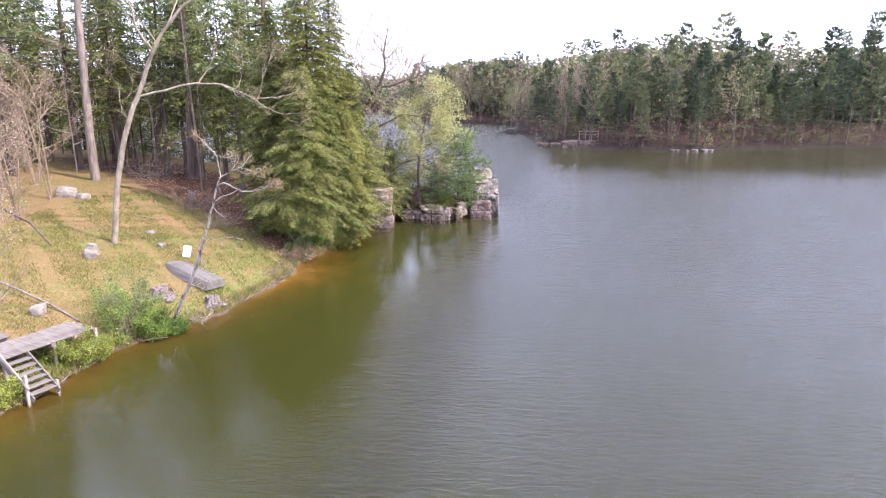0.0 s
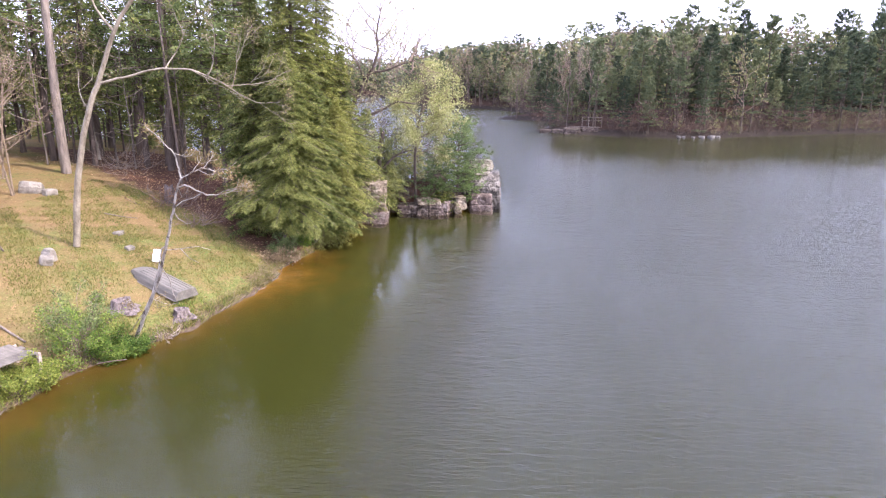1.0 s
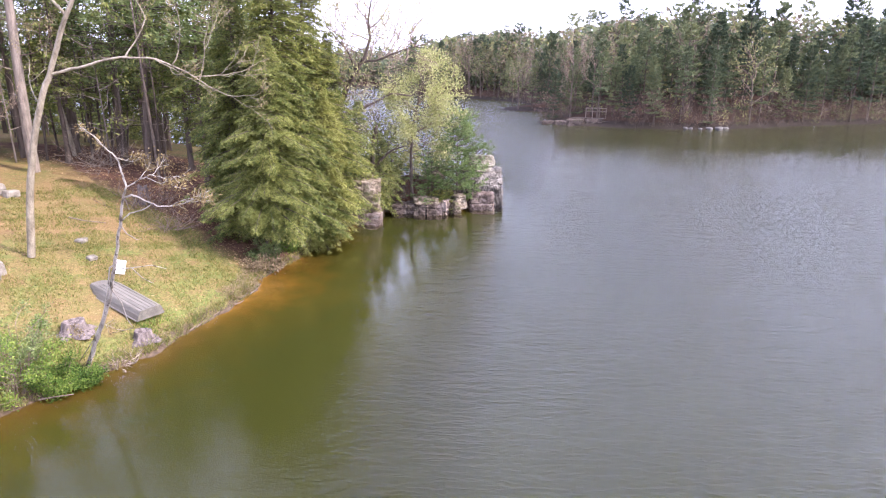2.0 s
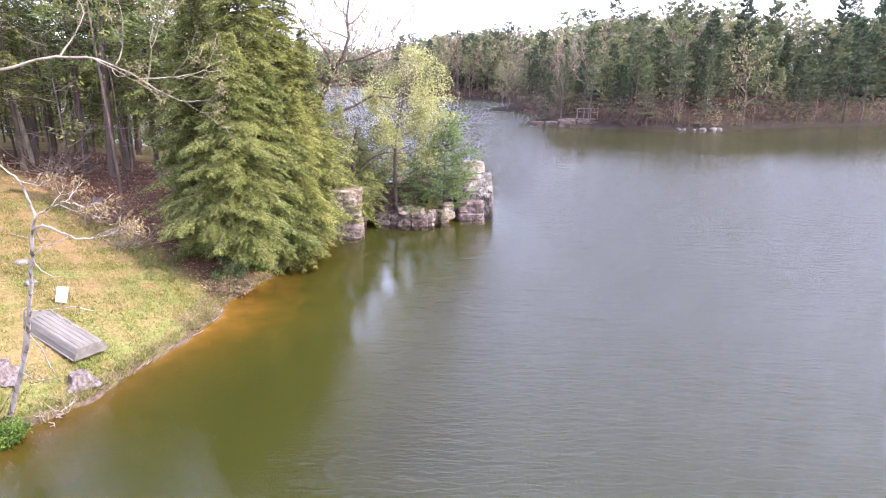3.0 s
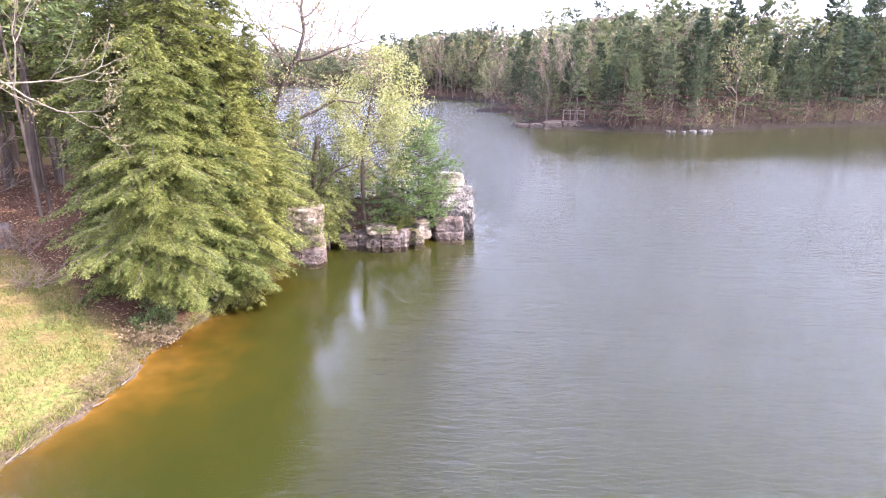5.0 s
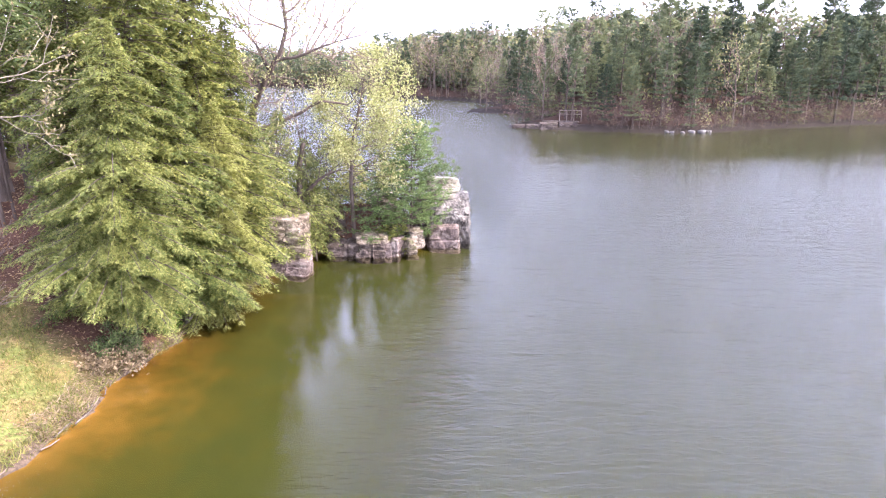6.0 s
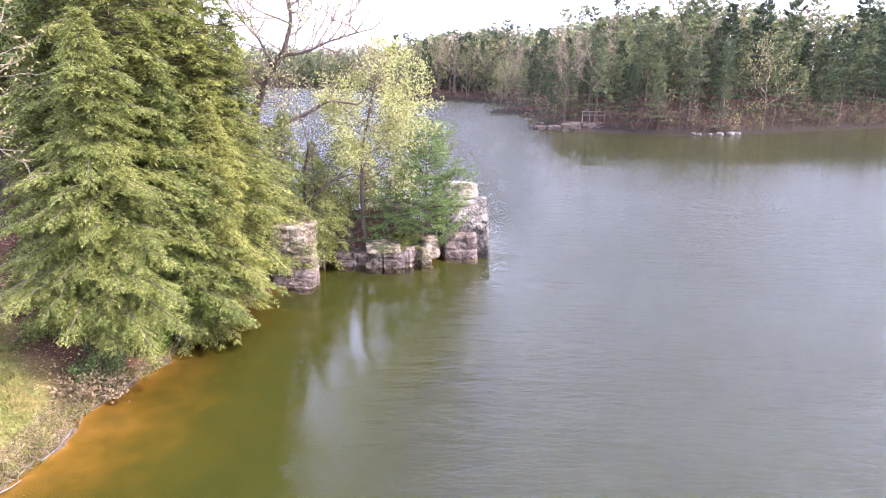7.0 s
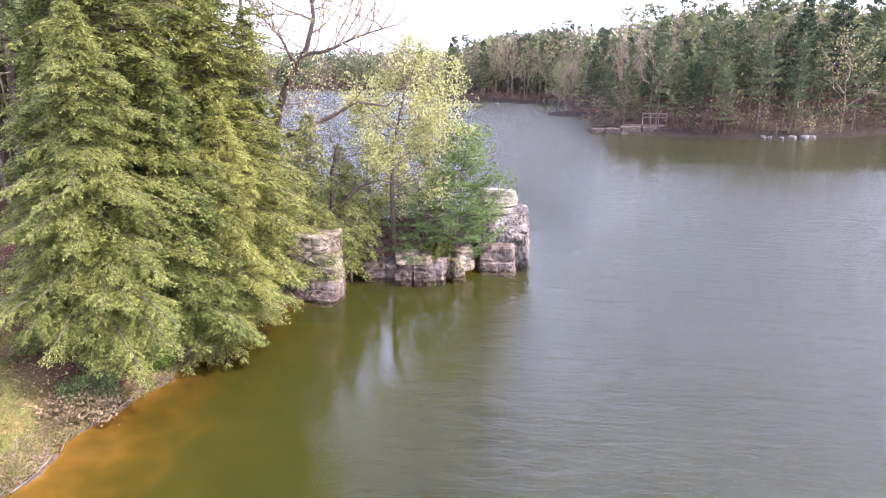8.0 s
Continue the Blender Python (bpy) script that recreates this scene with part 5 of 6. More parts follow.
def crag(size, seed, n, chips=8, tilt=0.12, rough=0.07, grooves=(), cracks=(), sharp=20.0, bed=0.42):
    """A broken block of bedded sandstone: slanting faces, knocked-off corners, beds that stand out or fall back, open joints."""
    g2 = np.random.default_rng(seed * 17 + 3)
    half = np.array(size) / 2
    planes = []
    for ax in range(3):
        for sg in (-1, 1):
            nv = np.zeros(3)
            nv[ax] = sg
            nv = unit(nv + g2.normal(0, tilt, 3) * (0.5 if ax == 2 else 1.0))
            planes.append((nv, half[ax]))
    for _ in range(chips):
        nv = unit(np.sign(g2.normal(0, 1, 3)) * g2.uniform(0.15, 1.0, 3) / half)
        planes.append((nv, float(np.abs(nv * half).sum()) * g2.uniform(0.72, 0.92)))
    bm = bmesh.new()
    bmesh.ops.create_cube(bm, size=2)
    bmesh.ops.subdivide_edges(bm, edges=bm.edges[:], cuts=n, use_grid_fill=True)
    C = np.array([v.co for v in bm.verts]) * half
    q = sum(np.clip(C @ nv / d, 0, None) ** sharp for nv, d in planes) ** (-1 / sharp)
    C = C * q[:, None]
    off = Vector((seed * 7.13, seed * 3.71, seed * 5.19))
    shelf = g2.uniform(-1, 1, 40)
    for v, c in zip(bm.verts, C):
        p = Vector(c)
        d = Vector((c[0] / half[0] ** 2, c[1] / half[1] ** 2, c[2] / half[2] ** 2)).normalized()
        amt = noise.fractal(p * 1.5 + off, 0.8, 2.1, 5) * rough
        amt += (noise.cell(p * 1.6 + off) - 0.5) * rough * 0.6
        lay = (p.z + 0.10 * noise.noise(p * 0.9 + off)) / bed
        amt += shelf[int(lay + 100) % 40] * rough * 0.45
        amt -= 0.03 * math.exp(-((lay - round(lay)) / 0.10) ** 2)
        for gr in grooves:
            wav = gr + 0.05 * noise.noise(Vector((p.x * 1.5, p.y * 1.5, seed)))
            amt -= 0.14 * math.exp(-((p.z / size[2] + 0.5 - wav) * size[2] / 0.07) ** 2)
        for cr in cracks:
            wav = cr + 0.06 * noise.noise(Vector((seed, p.y * 1.2, p.z * 1.6)))
            amt -= 0.20 * math.exp(-((p.x / size[0] + 0.5 - wav) * size[0] / 0.06) ** 2)
        v.co = p + Vector((d.x, d.y, d.z * 0.5)) * amt
    me = bpy.data.meshes.new("stone")
    bm.to_mesh(me)
    bm.free()
    return me


def rock(name, label, blocks, group=""):
    """blocks: (centre, size, turn, material, seed, grooves, joints)."""
    x, y = blocks[0][0][0], blocks[0][0][1]
    ob = thing(name, label, "rock", pose(x, y, 0), group)
    for (cx, cy, cz), size, turn, mat, seed, grooves, *cracks in blocks:
        me = crag(size, seed, 30 if max(size) > 3 else 20 if max(size) > 1.6 else 13, grooves=grooves, cracks=cracks[0] if cracks else ())
        me.materials.append(mat)
        b = part("stone", me, ob)
        b.matrix_basis = pose(cx - x, cy - y, cz, 0, 0, turn)
    return ob


rock("sandstone_boulder", "square pinkish sandstone boulder with mossy ledges standing in the water", [
    ((-5.75, 50.2, 1.75), (2.15, 3.1, 2.5), 4, M_SAND, 1, (0.42,)), ((-5.65, 50.05, 0.1), (2.2, 3.2, 1.5), 6, M_SAND_PINK, 2, ()), ((-6.9, 49.6, 0.5), (1.3, 1.8, 2.0), -10, M_SAND_DARK, 3, (0.6,)),
    ((-5.9, 51.2, 2.85), (1.5, 1.6, 0.6), 12, M_SAND, 16, ())])
rock("sandstone_ledge", "low dark ledge of cracked sandstone along the water", [
    ((-2.9, 53.2, -0.1), (2.6, 2.4, 1.7), 8, M_SAND_DARK, 4, (0.80,), (0.4, 0.75)), ((-1.45, 52.7, 0.1), (1.75, 2.0, 1.95), -3, M_SAND_DARK, 6, (0.72,), (0.5,)), ((-1.5, 52.6, 1.02), (1.9, 1.6, 0.42), 5, M_SAND, 5, ()),
    ((0.02, 52.7, 0.1), (0.72, 1.6, 1.9), -14, M_SAND_PINK, 7, (0.55,)), ((0.62, 52.95, 0.05), (0.7, 1.5, 1.75), 18, M_SAND, 8, (0.5,)), ((-0.5, 52.5, 0.05), (0.6, 1.3, 1.7), -7, M_SAND_PINK, 17, ()),
    ((1.05, 53.5, 0.75), (0.9, 1.3, 1.1), 10, M_SAND, 9, ()), ((0.2, 54.3, 1.35), (1.5, 1.3, 0.8), -8, M_SAND_DARK, 18, ()), ((-0.9, 55.6, 2.5), (1.5, 1.3, 1.2), 14, M_SAND, 19, ()), ((-3.9, 54.4, 1.0), (1.2, 1.4, 1.5), 24, M_SAND_DARK, 22, ())])
rock("sandstone_headland", "stacked weathered sandstone blocks at the tip of the point", [
    ((2.65, 56.2, 1.05), (3.7, 3.2, 3.5), 8, M_SAND_STREAK, 11, (0.55, 0.74), (0.3, 0.8)), ((2.75, 54.7, 0.25), (2.1, 1.9, 2.2), 4, M_SAND_PINK, 12, (0.62,)), ((2.7, 55.9, 3.40), (1.85, 1.8, 1.3), 12, M_SAND_PALE, 13, (0.28,)),
    ((4.05, 56.2, 0.6), (0.95, 1.9, 2.6), -6, M_SAND_PINK, 14, (0.5,)), ((1.7, 56.3, 1.2), (1.6, 2.2, 2.4), 0, M_SAND_STREAK, 15, (0.5,)), ((1.5, 55.6, 0.3), (0.9, 1.2, 1.5), 20, M_SAND_DARK, 20, ())])
for x, y, sz, mat, seed in ((-18.5, 30.0, (0.85, 0.6, 0.45), M_FIELDSTONE, 21), (-18.6, 30.4, (0.7, 0.5, 0.75), M_FIELDSTONE, 22), (-26.2, 41.2, (1.4, 1.0, 0.9), M_FIELDSTONE, 23), (-24.9, 41.0, (0.8, 0.6, 0.5), M_FIELDSTONE, 24),
                            (-17.3, 23.6, (0.6, 0.5, 0.5), M_FIELDSTONE, 25), (-16.4, 33.6, (0.5, 0.4, 0.25), M_FIELDSTONE, 26), (-17.9, 35.4, (0.6, 0.4, 0.25), M_FIELDSTONE, 27), (-15.3, 17.2, (0.6, 0.5, 0.4), M_FIELDSTONE, 28), (-15.1, 16.6, (0.7, 0.6, 0.4), M_FIELDSTONE, 29)):
    me = crag(sz, seed, 7, chips=7, rough=0.03, sharp=9.0, bed=0.22)
    me.materials.append(mat)
    s = new("field_stone", me)
    s.matrix_basis = pose(x, y, gz(x, y) + sz[2] * 0.28, 4, -6, seed * 40)
    tagged(s, "pale grey field stone lying in the grass", "stone", "stones on the bank")

# ---- the upturned boat, sign and stumps ----


def boat():
    L, g0 = 3.7, 16
    ob = thing("rowing_boat", "upturned grey flat-bottomed rowing boat lying on the grass", "boat", pose(-13.35, 30.2, gz(-13.35, 30.2) + 0.02, 0, 9, -31))
    sec = []
    for i in range(g0 + 1):
        s = i / g0
        bow = max(0.0, 1 - s / 0.32)
        half, top = 0.62 * (1 - 0.45 * bow ** 2), 0.43 * (1 - 0.42 * bow ** 2.2)
        flat = 0.46 * (1 - 0.40 * bow ** 2)
        sec.append([(L * (s - 0.5), y, z) for y, z in ((-half, 0.0), (-half + 0.015, 0.05), (-(half + flat) / 2 - 0.01, top * 0.55), (-flat, top - 0.02), (-flat + 0.04, top), (0, top + 0.015),
                                                      (flat - 0.04, top), (flat, top - 0.02), ((half + flat) / 2 + 0.01, top * 0.55), (half - 0.015, 0.05), (half, 0.0))])
    bm = bmesh.new()
    rows = [[bm.verts.new(p) for p in r] for r in sec]
    for a, b in zip(rows, rows[1:]):
        for k in range(10):
            bm.faces.new((a[k], b[k], b[k + 1], a[k + 1]))
    bm.faces.new(rows[0])
    bm.normal_update()
    me = bpy.data.meshes.new("hull")
    bm.to_mesh(me)
    bm.free()
    me.materials.append(M_BOAT)
    hull = part("hull", me, ob)
    hull.modifiers.new("thick", 'SOLIDIFY').thickness = 0.025
    tr = [(p[0], p[1], p[2]) for p in sec[-1]]
    bm = bmesh.new()
    front, rear = [bm.verts.new((L / 2 + 0.004, y, z)) for _, y, z in tr], [bm.verts.new((L / 2 + 0.045, y * 0.99, z)) for _, y, z in tr]
    bm.faces.new(front[::-1])
    bm.faces.new(rear)
    for k in range(len(tr)):
        n = (k + 1) % len(tr)
        bm.faces.new((front[k], front[n], rear[n], rear[k]))
    bmesh.ops.recalc_face_normals(bm, faces=bm.faces[:])
    me = bpy.data.meshes.new("transom")
    bm.to_mesh(me)
    bm.free()
    me.materials.append(M_BOAT)
    part("transom", me, ob)
    for y in (-0.34, -0.17, 0, 0.17, 0.34):
        tb = Tubes(4)
        xs = np.linspace(-L / 2 + 0.75, L / 2 - 0.02, 8)
        tb.add(np.stack([xs, np.full(8, y), np.full(8, 0.445 if y == 0 else 0.437)], -1), 0.022)
        part("strake", tb.mesh("strake", M_BOAT), hull)
    for sgn in (-1, 1):
        tb = Tubes(5)
        tb.add([(r[0][0], sgn * (abs(r[0][1]) + 0.012), 0.03) for r in sec], 0.028)
        part("gunwale", tb.mesh("gunwale", M_BOAT), hull)
    return ob


boat()
sg = thing("notice_board", "small blank white notice board tilted on a short stake", "sign", pose(-14.5, 32.3, gz(-14.5, 32.3), -14, 10, 12))
part("board", boxes("board", [((0, 0, 0.44), (0.40, 0.02, 0.62), 0)], M_WHITE, 0.004), sg)
part("stake", boxes("stake", [((0, 0.03, 0.15), (0.045, 0.035, 0.75), 0)], M_DEADWOOD, 0.004), sg)


def stump(x, y, r, h, seed, label):
    g2 = np.random.default_rng(seed)
    bm = bmesh.new()
    n, rings = 26, [(-0.25, 1.9), (0.0, 1.55), (0.12, 1.25), (0.3, 1.08), (0.6, 1.0), (0.92, 0.98), (1.0, 0.93), (0.97, 0.75), (0.82, 0.55), (0.74, 0.2)]
    lob = g2.uniform(0, 6.28, 3)
    vs = []
    for z, k in rings:
        row = []
        for i in range(n):
            a = i * 2 * math.pi / n
            f = 1 + (0.09 * math.sin(4 * a + lob[0]) + 0.06 * math.sin(7 * a + lob[1]) + 0.04 * math.sin(13 * a + lob[2])) * (1.6 - min(max(z, 0), 1) * 1.1)
            top = 0.10 * math.sin(2 * a + lob[1]) + 0.04 * math.sin(9 * a) if z > 0.7 else 0
            row.append(bm.verts.new((r * k * f * math.cos(a), r * k * f * math.sin(a), h * (z + top * 0.8))))
        vs.append(row)
    for a, b in zip(vs, vs[1:]):
        for i in range(n):
            bm.faces.new((a[i], a[(i + 1) % n], b[(i + 1) % n], b[i]))
    bm.faces.new(vs[-1])
    me = bpy.data.meshes.new("stump")
    bm.to_mesh(me)
    bm.free()
    me.materials.append(M_STUMP)
    ob = new("tree_stump", me)
    ob.matrix_basis = pose(x, y, gz(x, y))
    return tagged(ob, label, "stump", "stumps by the boat")


stump(-13.75, 27.3, 0.40, 0.42, 1, "weathered grey tree stump with flared roots in the grass")
stump(-18.3, 43.1, 0.26, 1.1, 3, "splintered reddish stump rising from the brush pile")
stump(-11.45, 27.9, 0.32, 0.34, 2, "low hollow tree stump near the water's edge")

# ---- boardwalk and steps ----
AX, PX = Vector((0.43, 0.90, 0)).normalized(), Vector((0.90, -0.43, 0)).normalized()
turn = math.degrees(math.atan2(AX.y, AX.x))
C0 = Vector((-15.9, 19.3, 0))
walkway = thing("boardwalk", "weathered grey plank boardwalk on short posts along the bank", "boardwalk", pose(C0.x, C0.y, 0, 0, 0, turn))
for i in range(6):
    y = 0.72 - i * 0.275
    part("plank", boxes("plank", [((0.1 + 0.05 * (i % 3), y, 1.30 + 0.004 * (i % 2)), (6.0 - 0.12 * (i % 2), 0.262, 0.045), 0.15 * (i - 2))], M_PLANK, 0.006), walkway)
for x in (-2.2, -0.4, 1.4, 3.1):
    part("joist", boxes("joist", [((x, 0.03, 1.205), (0.09, 1.62, 0.14), 0)], M_PLANK, 0.005), walkway)
    for y in (-0.66, 0.70):
        part("post", boxes("post", [((x + 0.11, y, 0.72), (0.11, 0.11, 1.10), 3)], M_DEADWOOD, 0.006), walkway)
side = thing("plank_path", "short side path of grey planks beside the boardwalk", "boardwalk", pose(-17.6, 20.6, 0, 0, 0, turn + 90))
for i in range(4):
    part("plank", boxes("plank", [((0, -0.42 + 0.28 * i, 1.36), (2.0, 0.262, 0.045), 0)], M_PLANK, 0.006), side)
for x in (-0.7, 0.7):
    part("joist", boxes("joist", [((x, 0, 1.2), (0.09, 1.1, 0.26), 0)], M_PLANK, 0.005), side)

steps_ob = thing("wooden_steps", "worn wooden steps leading down from the boardwalk to the water", "stairs", pose(-15.2, 18.95, 0, 0, 0, math.degrees(math.atan2(PX.y, PX.x))))
run, drop, n_steps = 1.45, 0.98, 6
for i in range(n_steps):
    f = (i + 0.5) / n_steps
    part("tread", boxes("tread", [((0.12 + run * f, 0, 1.26 - drop * (f + 0.02)), (0.27, 0.84, 0.04), 0)], M_PLANK, 0.005), steps_ob)
for sgn in (-1, 1):
    me = boxes("stringer", [((0, 0, 0), (1.98, 0.05, 0.22), 0)], M_PLANK, 0.005)
    st = part("stringer", me, steps_ob)
    st.matrix_basis = pose(0.12 + run / 2, sgn * 0.45, 1.22 - drop / 2, 0, math.degrees(math.atan2(drop, run)), 0)
part("post", boxes("post", [((run + 0.02, -0.52, 0.42), (0.09, 0.09, 1.35), 0)], M_DEADWOOD, 0.006), steps_ob)
part("post", boxes("post", [((run + 0.02, 0.52, 0.15), (0.09, 0.09, 0.75), 0)], M_DEADWOOD, 0.006), steps_ob)
rail = part("handrail", boxes("handrail", [((0, 0, 0), (1.9, 0.06, 0.09), 0)], M_DEADWOOD, 0.006), steps_ob)
rail.matrix_basis = pose(0.12 + run / 2, -0.55, 1.22 - drop / 2 + 0.42, 0, math.degrees(math.atan2(drop, run)), 0)

# ---- bushes, brush, driftwood ----


def bush(x, y, w, h, mat, seed, label, size=0.10, per=10, name="bush"):
    g2 = np.random.default_rng(seed)
    stems = []
    for k in range(9):
        a = k * 0.70 + g2.normal(0, 0.2)
        o = w * g2.uniform(0.35, 1.05)
        stems.append(([(0.06 * math.cos(a), 0.06 * math.sin(a), -0.1), (o * 0.5 * math.cos(a), o * 0.5 * math.sin(a), h * 0.3), (o * math.cos(a), o * math.sin(a), h * g2.uniform(0.3, 0.95))], 0.02, 0.006,
                      [(0.15, (math.cos(a), math.sin(a), 0.1), h * 0.3), (0.4, (math.cos(a + 0.9), math.sin(a + 0.9), 0.5), h * 0.3), (0.7, (math.cos(a - 0.9), math.sin(a - 0.9), 0.6), h * 0.28), (1, (math.cos(a), math.sin(a), 0.9), h * 0.25)]))
    return broadleaf(name, label, pose(x, y, gz(x, y)), M_TWIG, M_TWIG, mat, seed, stems, level=2, per=per, size=size, jitter=0.10, split=2, many=True, leaf_width=0.45, group="bushes on the bank")


bush(-13.55, 23.6, 1.15, 1.9, M_BUSH, 201, "dense green bush beside the boardwalk at the water")
bush(-13.9, 24.3, 0.9, 2.2, M_PINE, 202, "blue-green feathery bush on the bank")
bush(-12.7, 24.3, 0.8, 0.9, M_BUSH, 203, "low leafy bush overhanging the water")
bush(-14.2, 20.9, 0.8, 1.0, M_LIME, 204, "yellow-green bush below the boardwalk")
bush(-13.9, 21.8, 0.7, 0.7, M_LIME, 205, "small yellow-green bush below the boardwalk")
bush(-14.9, 17.6, 0.6, 0.6, M_LIME, 206, "small green tuft beside the wooden steps")
bush(-12.1, 24.9, 0.5, 0.5, M_BUSH, 207, "small green bush at the foot of the dead sapling")
bush(-9.6, 38.0, 0.7, 1.0, M_PINE, 208, "dark green young hemlock bush at the waterline")
bush(-8.9, 40.6, 0.7, 0.8, M_BUSH, 209, "low bush under the hemlocks at the water")


def tangle(name, label, x, y, w, h, n, seed, mat, leaf=None, per=0):
    g2 = np.random.default_rng(seed)
    tb, tips = Tubes(4), []
    for k in range(n):
        a = g2.uniform(0, 6.28)
        st = (g2.normal(0, w * 0.35), g2.normal(0, w * 0.35), g2.uniform(-0.1, h * 0.3))
        grow(tb, tips, st, unit(np.array([math.cos(a), math.sin(a), g2.uniform(0.0, 0.9)])), w * g2.uniform(0.4, 0.9), g2.uniform(0.012, 0.03), 1, g2, 0.35, 2)
    ob = thing(name, label, "brush", pose(x, y, gz(x, y)))
    tagged(part("branchwork", tb.mesh("branchwork", mat), ob), kind="stuff")
    if per:
        tagged(part("leaves", leaf_mesh("leaves", *tip_leaves(tips, g2, per, 0.12, 0.1), leaf), ob), kind="stuff")
    return ob


tangle("brush_pile", "heap of dead branches and brush at the wood's edge", -17.8, 42.6, 1.9, 1.0, 46, 211, M_TWIG, M_LITTER, 1)
tangle("brush_pile", "low heap of fallen grey branches under the trees", -25.0, 50.5, 2.4, 0.7, 36, 212, M_DEADWOOD)
tangle("brush_pile", "thin dead twigs along the lawn's edge", -15.2, 39.4, 1.3, 0.5, 22, 213, M_TWIG)
tangle("brush_pile", "tangle of dry sticks by the bank", -19.4, 22.6, 1.8, 0.6, 24, 214, M_PINKTWIG)
tangle("brush_pile", "dark tangle of dead branches between the rocks", -3.4, 53.9, 2.0, 2.2, 60, 217, M_BARK)
tangle("brush_pile", "dead twigs and dry leaves on the rocky neck", -5.0, 54.2, 1.4, 0.9, 30, 218, M_TWIG, M_LITTER, 2)
bush(-0.6, 53.6, 0.8, 0.7, M_LIME, 220, "low yellow-green shrub on the ledge")
tangle("brush_pile", "loose sticks beside the shoreline", -11.4, 26.4, 0.7, 0.3, 16, 215, M_DEADWOOD)
tangle("exposed_roots", "exposed roots and dead grass on the eroded bank", -9.6, 37.2, 0.7, 0.45, 36, 216, M_STRAW, M_STRAW, 3)


def stick(name, label, pts, r, mat=None, group="driftwood along the shore"):
    x, y = pts[0][0], pts[0][1]
    tb = Tubes(7)
    p = [(a - x, b - y, c) for a, b, c in pts]
    tb.add(p, np.linspace(r, r * 0.55, len(p)))
    ob = new(name, tb.mesh(name, mat or M_DEADWOOD))
    ob.matrix_basis = pose(x, y, 0)
    return tagged(ob, label, "driftwood", group)


g = np.random.default_rng(221)
for k in range(26):
    i = int(g.integers(3, 15))
    f = g.random()
    ax, ay = SHORE[i]
    bx, by = SHORE[i + 1]
    px, py = ax + (bx - ax) * f + g.normal(0.02, 0.12), ay + (by - ay) * f
    l, a = g.uniform(0.5, 1.5), math.atan2(by - ay, bx - ax) + g.normal(0, 0.25)
    z = 0.05 + g.uniform(0, 0.08)
    stick("driftwood", "bleached stick lying along the waterline", [(px, py, z), (px + l * 0.5 * math.cos(a), py + l * 0.5 * math.sin(a), z + g.uniform(0, 0.1)), (px + l * math.cos(a + 0.2), py + l * math.sin(a + 0.2), z)], g.uniform(0.012, 0.03), M_TWIG if k % 3 else M_GREYBARK)
stick("leaning_log", "dead grey trunk leaning from the bank into the lake", [(-7.7, 42.0, 1.5), (-8.0, 41.7, 0.8), (-8.45, 41.3, 0.2), (-8.95, 40.8, -0.35)], 0.10, M_GREYBARK, "")
stick("fallen_branch", "long bare fallen branch lying over the grass", [(-21.5, 24.6, gz(-21.5, 24.6) + 0.5), (-19.5, 24.9, gz(-19.5, 24.9) + 0.35), (-17.2, 24.4, gz(-17.2, 24.4) + 0.15), (-15.6, 23.7, gz(-15.6, 23.7) + 0.05)], 0.07, M_GREYBARK, "")
stick("fallen_branch", "crooked fallen branch beside the lawn", [(-23.5, 31, gz(-23.5, 31) + 1.6), (-21.8, 30.6, gz(-21.8, 30.6) + 1.1), (-20.6, 30.2, gz(-20.6, 30.2) + 0.2)], 0.08, M_BARK, "")
stick("fallen_branch", "pale fallen stick on the lawn", [(-20.3, 38.6, gz(-20.3, 38.6) + 0.06), (-19.2, 38.2, gz(-19.2, 38.2) + 0.08), (-18.2, 38.4, gz(-18.2, 38.4) + 0.06)], 0.035, M_DEADWOOD, "")

# ---- on the far bank ----
wall = thing("stone_landing", "grey stone landing with a wooden rail on the far bank", "landing", pose(26.4, 133.4, 0, 0, 0, -6))
for k, (x, y, z, sx, sy, sz) in enumerate(((-1.8, 0, 0.35, 3.6, 1.8, 1.7), (1.7, 0.1, 0.4, 3.4, 1.8, 1.8), (4.0, 0.5, 0.3, 1.8, 1.5, 1.2), (-4.6, 0.6, 0.2, 2.6, 1.6, 1.1), (-7.2, 1.6, 0.1, 2.4, 1.6, 1.0))):
    me = blob((sx, sy, sz), 300 + k, n=9, power=9, rough=0.14, grooves=(0.55, 0.75))
    me.materials.append(M_SAND_DARK)
    part("stone", me, wall).matrix_basis = pose(x, y, z, 0, 0, 5 * (k % 3) - 5)
part("slab", boxes("slab", [((0.6, 1.5, 1.25), (6.4, 2.4, 0.14), 0)], M_SAND_DARK, 0.03), wall)
for k in range(4):
    part("post", boxes("post", [((0.2 + 1.3 * k, 1.2, 2.3), (0.12, 0.12, 2.1), 0)], M_GREYBARK, 0.01), wall)
for z in (2.6, 3.25):
    part("rail", boxes("rail", [((2.15, 1.2, z), (4.1, 0.08, 0.14), 0)], M_GREYBARK, 0.01), wall)
fsteps = thing("bank_steps", "pale wooden steps climbing the far bank of the cove", "stairs", pose(6.6, 254.5, 0.4, 0, 0, 20))
for k in range(9):
    part("tread", boxes("tread", [((0, 0.55 * k, 0.45 * k), (1.6, 0.55, 0.16), 0)], M_DEADWOOD, 0.02), fsteps)
buoy_me = blob((0.3, 0.3, 0.36), 77, n=4, power=2.2, rough=0.0)
buoy_me.materials.append(M_WHITE)
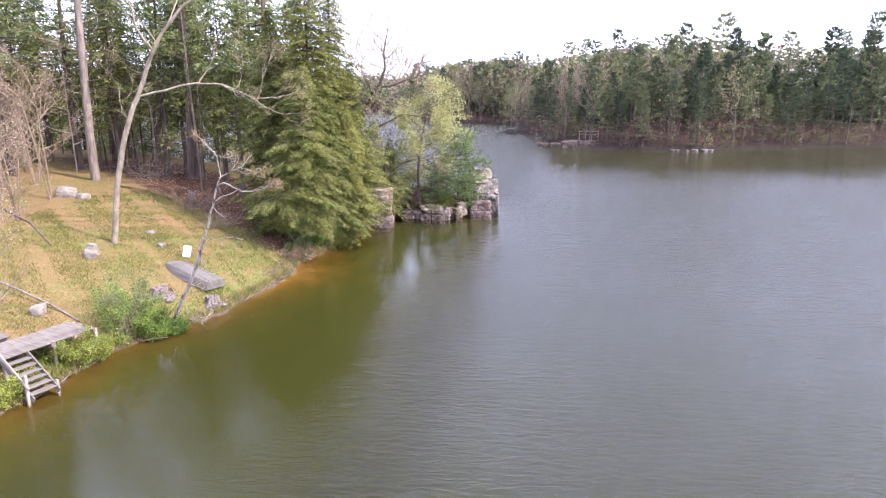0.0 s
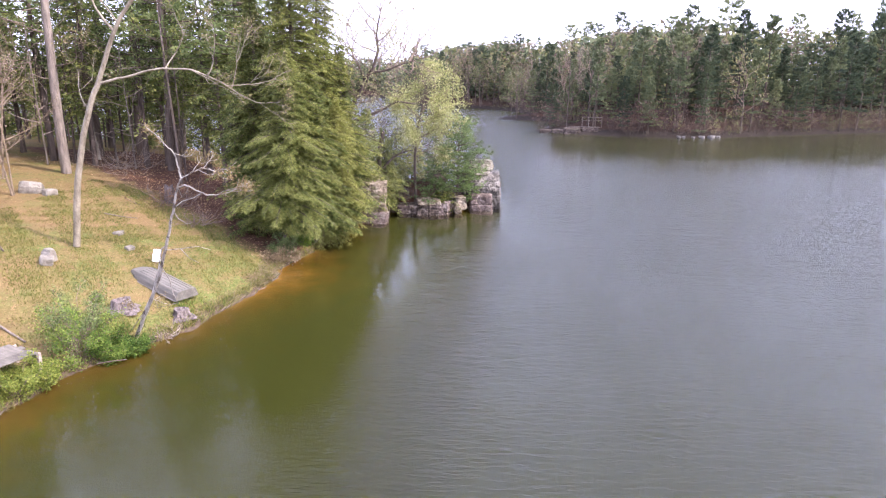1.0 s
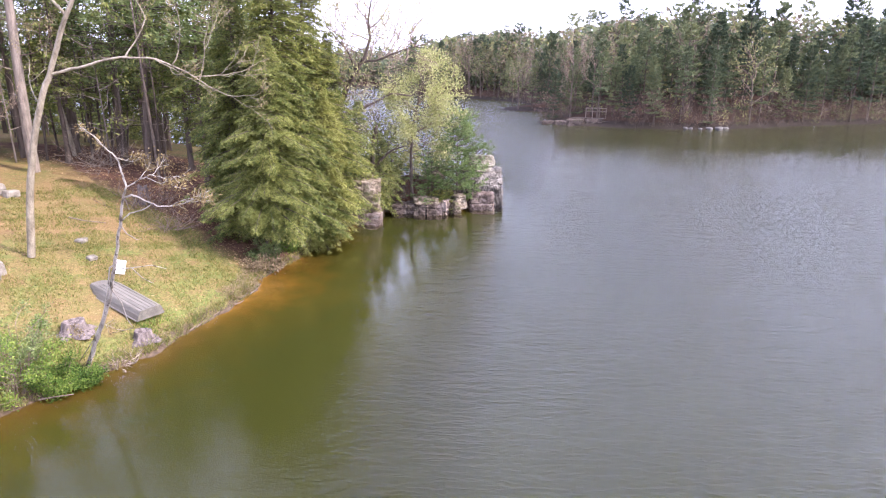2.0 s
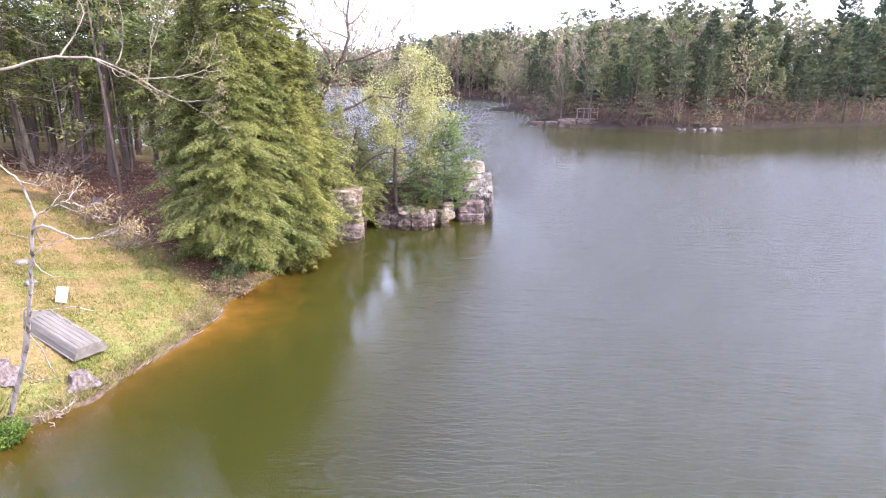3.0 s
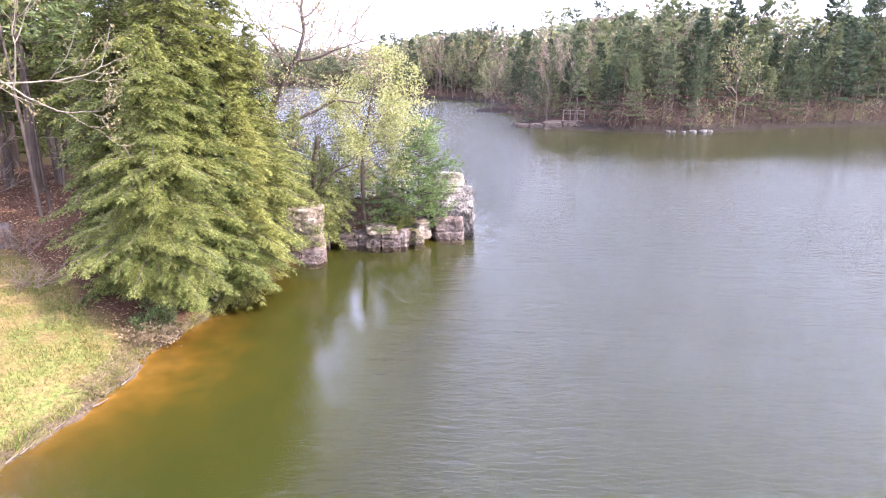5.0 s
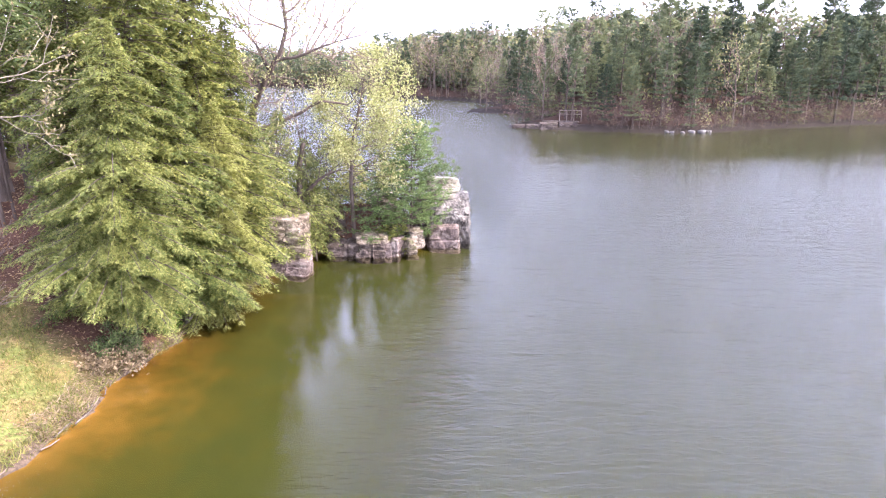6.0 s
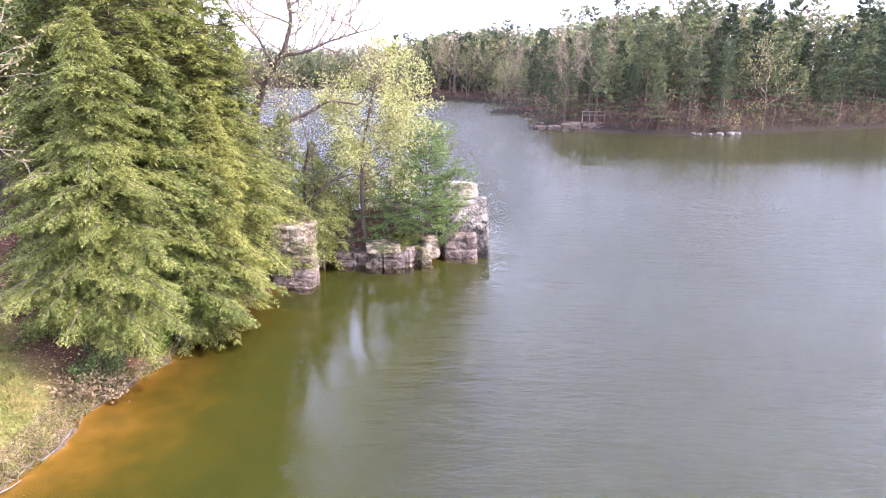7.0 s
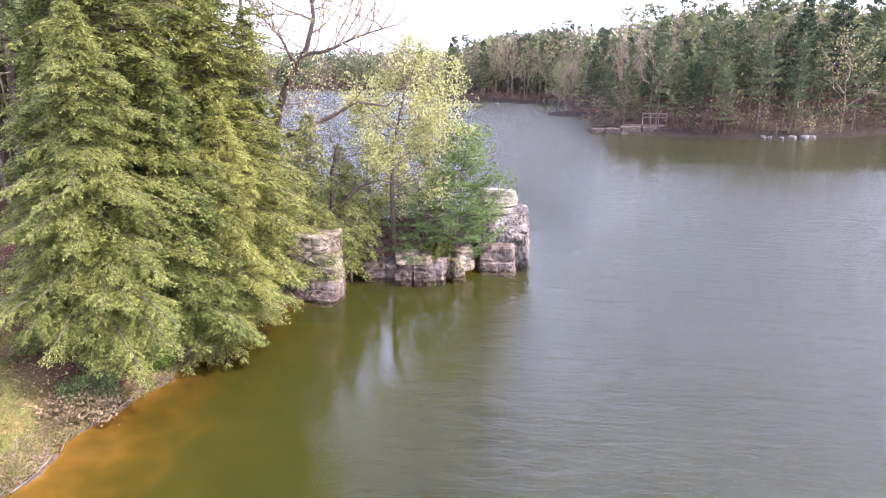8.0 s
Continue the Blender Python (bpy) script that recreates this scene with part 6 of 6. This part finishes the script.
bu = new("buoy", buoy_me)
bu.matrix_basis = pose(1.5, 225, 0.06)
tagged(bu, "small white buoy floating in the cove", "buoy")
g = np.random.default_rng(241)
for k in range(11):
    f = 1.6 + g.random() * 1.1
    i = int(f)
    pts = [(20, 138.5), (34, 128.3), (46, 126.8), (56, 130.5)]
    px = pts[i][0] + (pts[i + 1][0] - pts[i][0]) * (f - i)
    py = pts[i][1] + (pts[i + 1][1] - pts[i][1]) * (f - i) + g.normal(0, 0.4)
    sc = g.uniform(0.5, 1.3) * 0.8
    me = blob((sc * 1.3, sc, sc * 0.7), 400 + k, n=3, power=4, rough=0.1)
    me.materials.append(M_WALLSTONE)
    s = new("shore_stone", me)
    s.matrix_basis = pose(px, py, 0.12, 0, 0, g.uniform(0, 180))
    tagged(s, "grey stone at the far waterline", "stone", "stones on the far shore")

# ---- grass and litter ----


def scatter(name, label, n, box, keep, h, w, mat, seed, lie=0.0, lean=0.45):
    """Blades that stand up (three corners each), or leaves that lie flat."""
    g2 = np.random.default_rng(seed)
    x, y = g2.uniform(box[0], box[1], n * 4), g2.uniform(box[2], box[3], n * 4)
    d = shore_distance(x, y)
    ok = np.flatnonzero(keep(x, y, d, g2.random(n * 4)))[:n]
    x, y = x[ok], y[ok]
    P = np.stack([x, y, ground_z(x, y) + (0.015 if lie else -0.01)], -1)
    m = len(x)
    a = g2.uniform(0, 2 * np.pi, m)
    if lie:
        D = np.stack([np.cos(a), np.sin(a), g2.normal(0, 0.25, m)], -1)
        N = unit(np.stack([g2.normal(0, 0.3, m), g2.normal(0, 0.3, m), np.ones(m)], -1))
        me = leaf_mesh(name, P, D, N, h * g2.uniform(0.5, 1.4, m), w * g2.uniform(0.5, 1.4, m), mat)
    else:
        hh = h * g2.uniform(0.4, 1.4, m)
        S = np.stack([np.cos(a), np.sin(a), np.zeros(m)], -1) * (w * 0.5)
        T = np.stack([g2.normal(0, lean, m), g2.normal(0, lean, m), np.ones(m)], -1) * hh[:, None]
        v = np.stack([P - S, P + S, P + T], 1)
        me = mesh_np(name, v.reshape(-1, 3), None, np.arange(m * 3).reshape(-1, 3), mat)
    return tagged(new(name, me), label, name.replace("_", " "), kind="stuff")


lawn = lambda x, y, d: (d > 0.12) & (y < 30.5 - 0.68 * x)
tuft = lambda x, y: wobble(x, y, 0.9, 5.0) + 0.6 * wobble(x, y, 2.3, 1.0)
scatter("grass", "short patchy green and straw-coloured grass", 70000, (-25, -9, 15, 46), lambda x, y, d, r: lawn(x, y, d) & (r < 0.35 + 0.6 * tuft(x, y)), 0.11, 0.035, M_BLADE, 251)
scatter("dead_grass", "bleached dead grass hanging along the bank", 10000, (-17, -8.5, 15, 39), lambda x, y, d, r: (d > 0.02) & (d < 0.75) & (r < 1.1 - d) & (tuft(x, y) > -0.35), 0.17, 0.03, M_STRAW, 252, lean=0.8)
scatter("bank_litter", "pinkish dead stalks and leaves over the eroded bank", 3200, (-12, -8.5, 33, 39), lambda x, y, d, r: (d > 0.0) & (d < 1.0) & (r < 1.2 - d * 0.7), 0.2, 0.045, M_STRAW, 256, lie=1)
scatter("tall_grass", "green grass tufts near the waterline", 6000, (-17, -8.5, 15, 36), lambda x, y, d, r: (d > 0.1) & (d < 1.6) & (y < 31.5) & (tuft(x, y) > 0.35), 0.28, 0.035, M_BUSH, 253, lean=0.5)
scatter("shore_grass", "ragged green and brown grass overhanging the water", 12000, (-17, -7.5, 15, 44), lambda x, y, d, r: (d > -0.08) & (d < 0.45), 0.26, 0.04, M_BLADE, 257, lean=0.9)
scatter("leaf_litter", "dry fallen leaves scattered over the lawn", 26000, (-28, -9, 15, 48), lambda x, y, d, r: (d > 0.3) & (r < 0.55 - 0.5 * tuft(x, y)), 0.085, 0.055, M_LITTER, 254, lie=1)
scatter("forest_litter", "reddish fallen needles and leaves under the trees", 9000, (-34, -7, 36, 64), lambda x, y, d, r: (d > 0.2) & (y > 29.5 - 0.68 * x), 0.16, 0.10, M_LITTER, 255, lie=1)
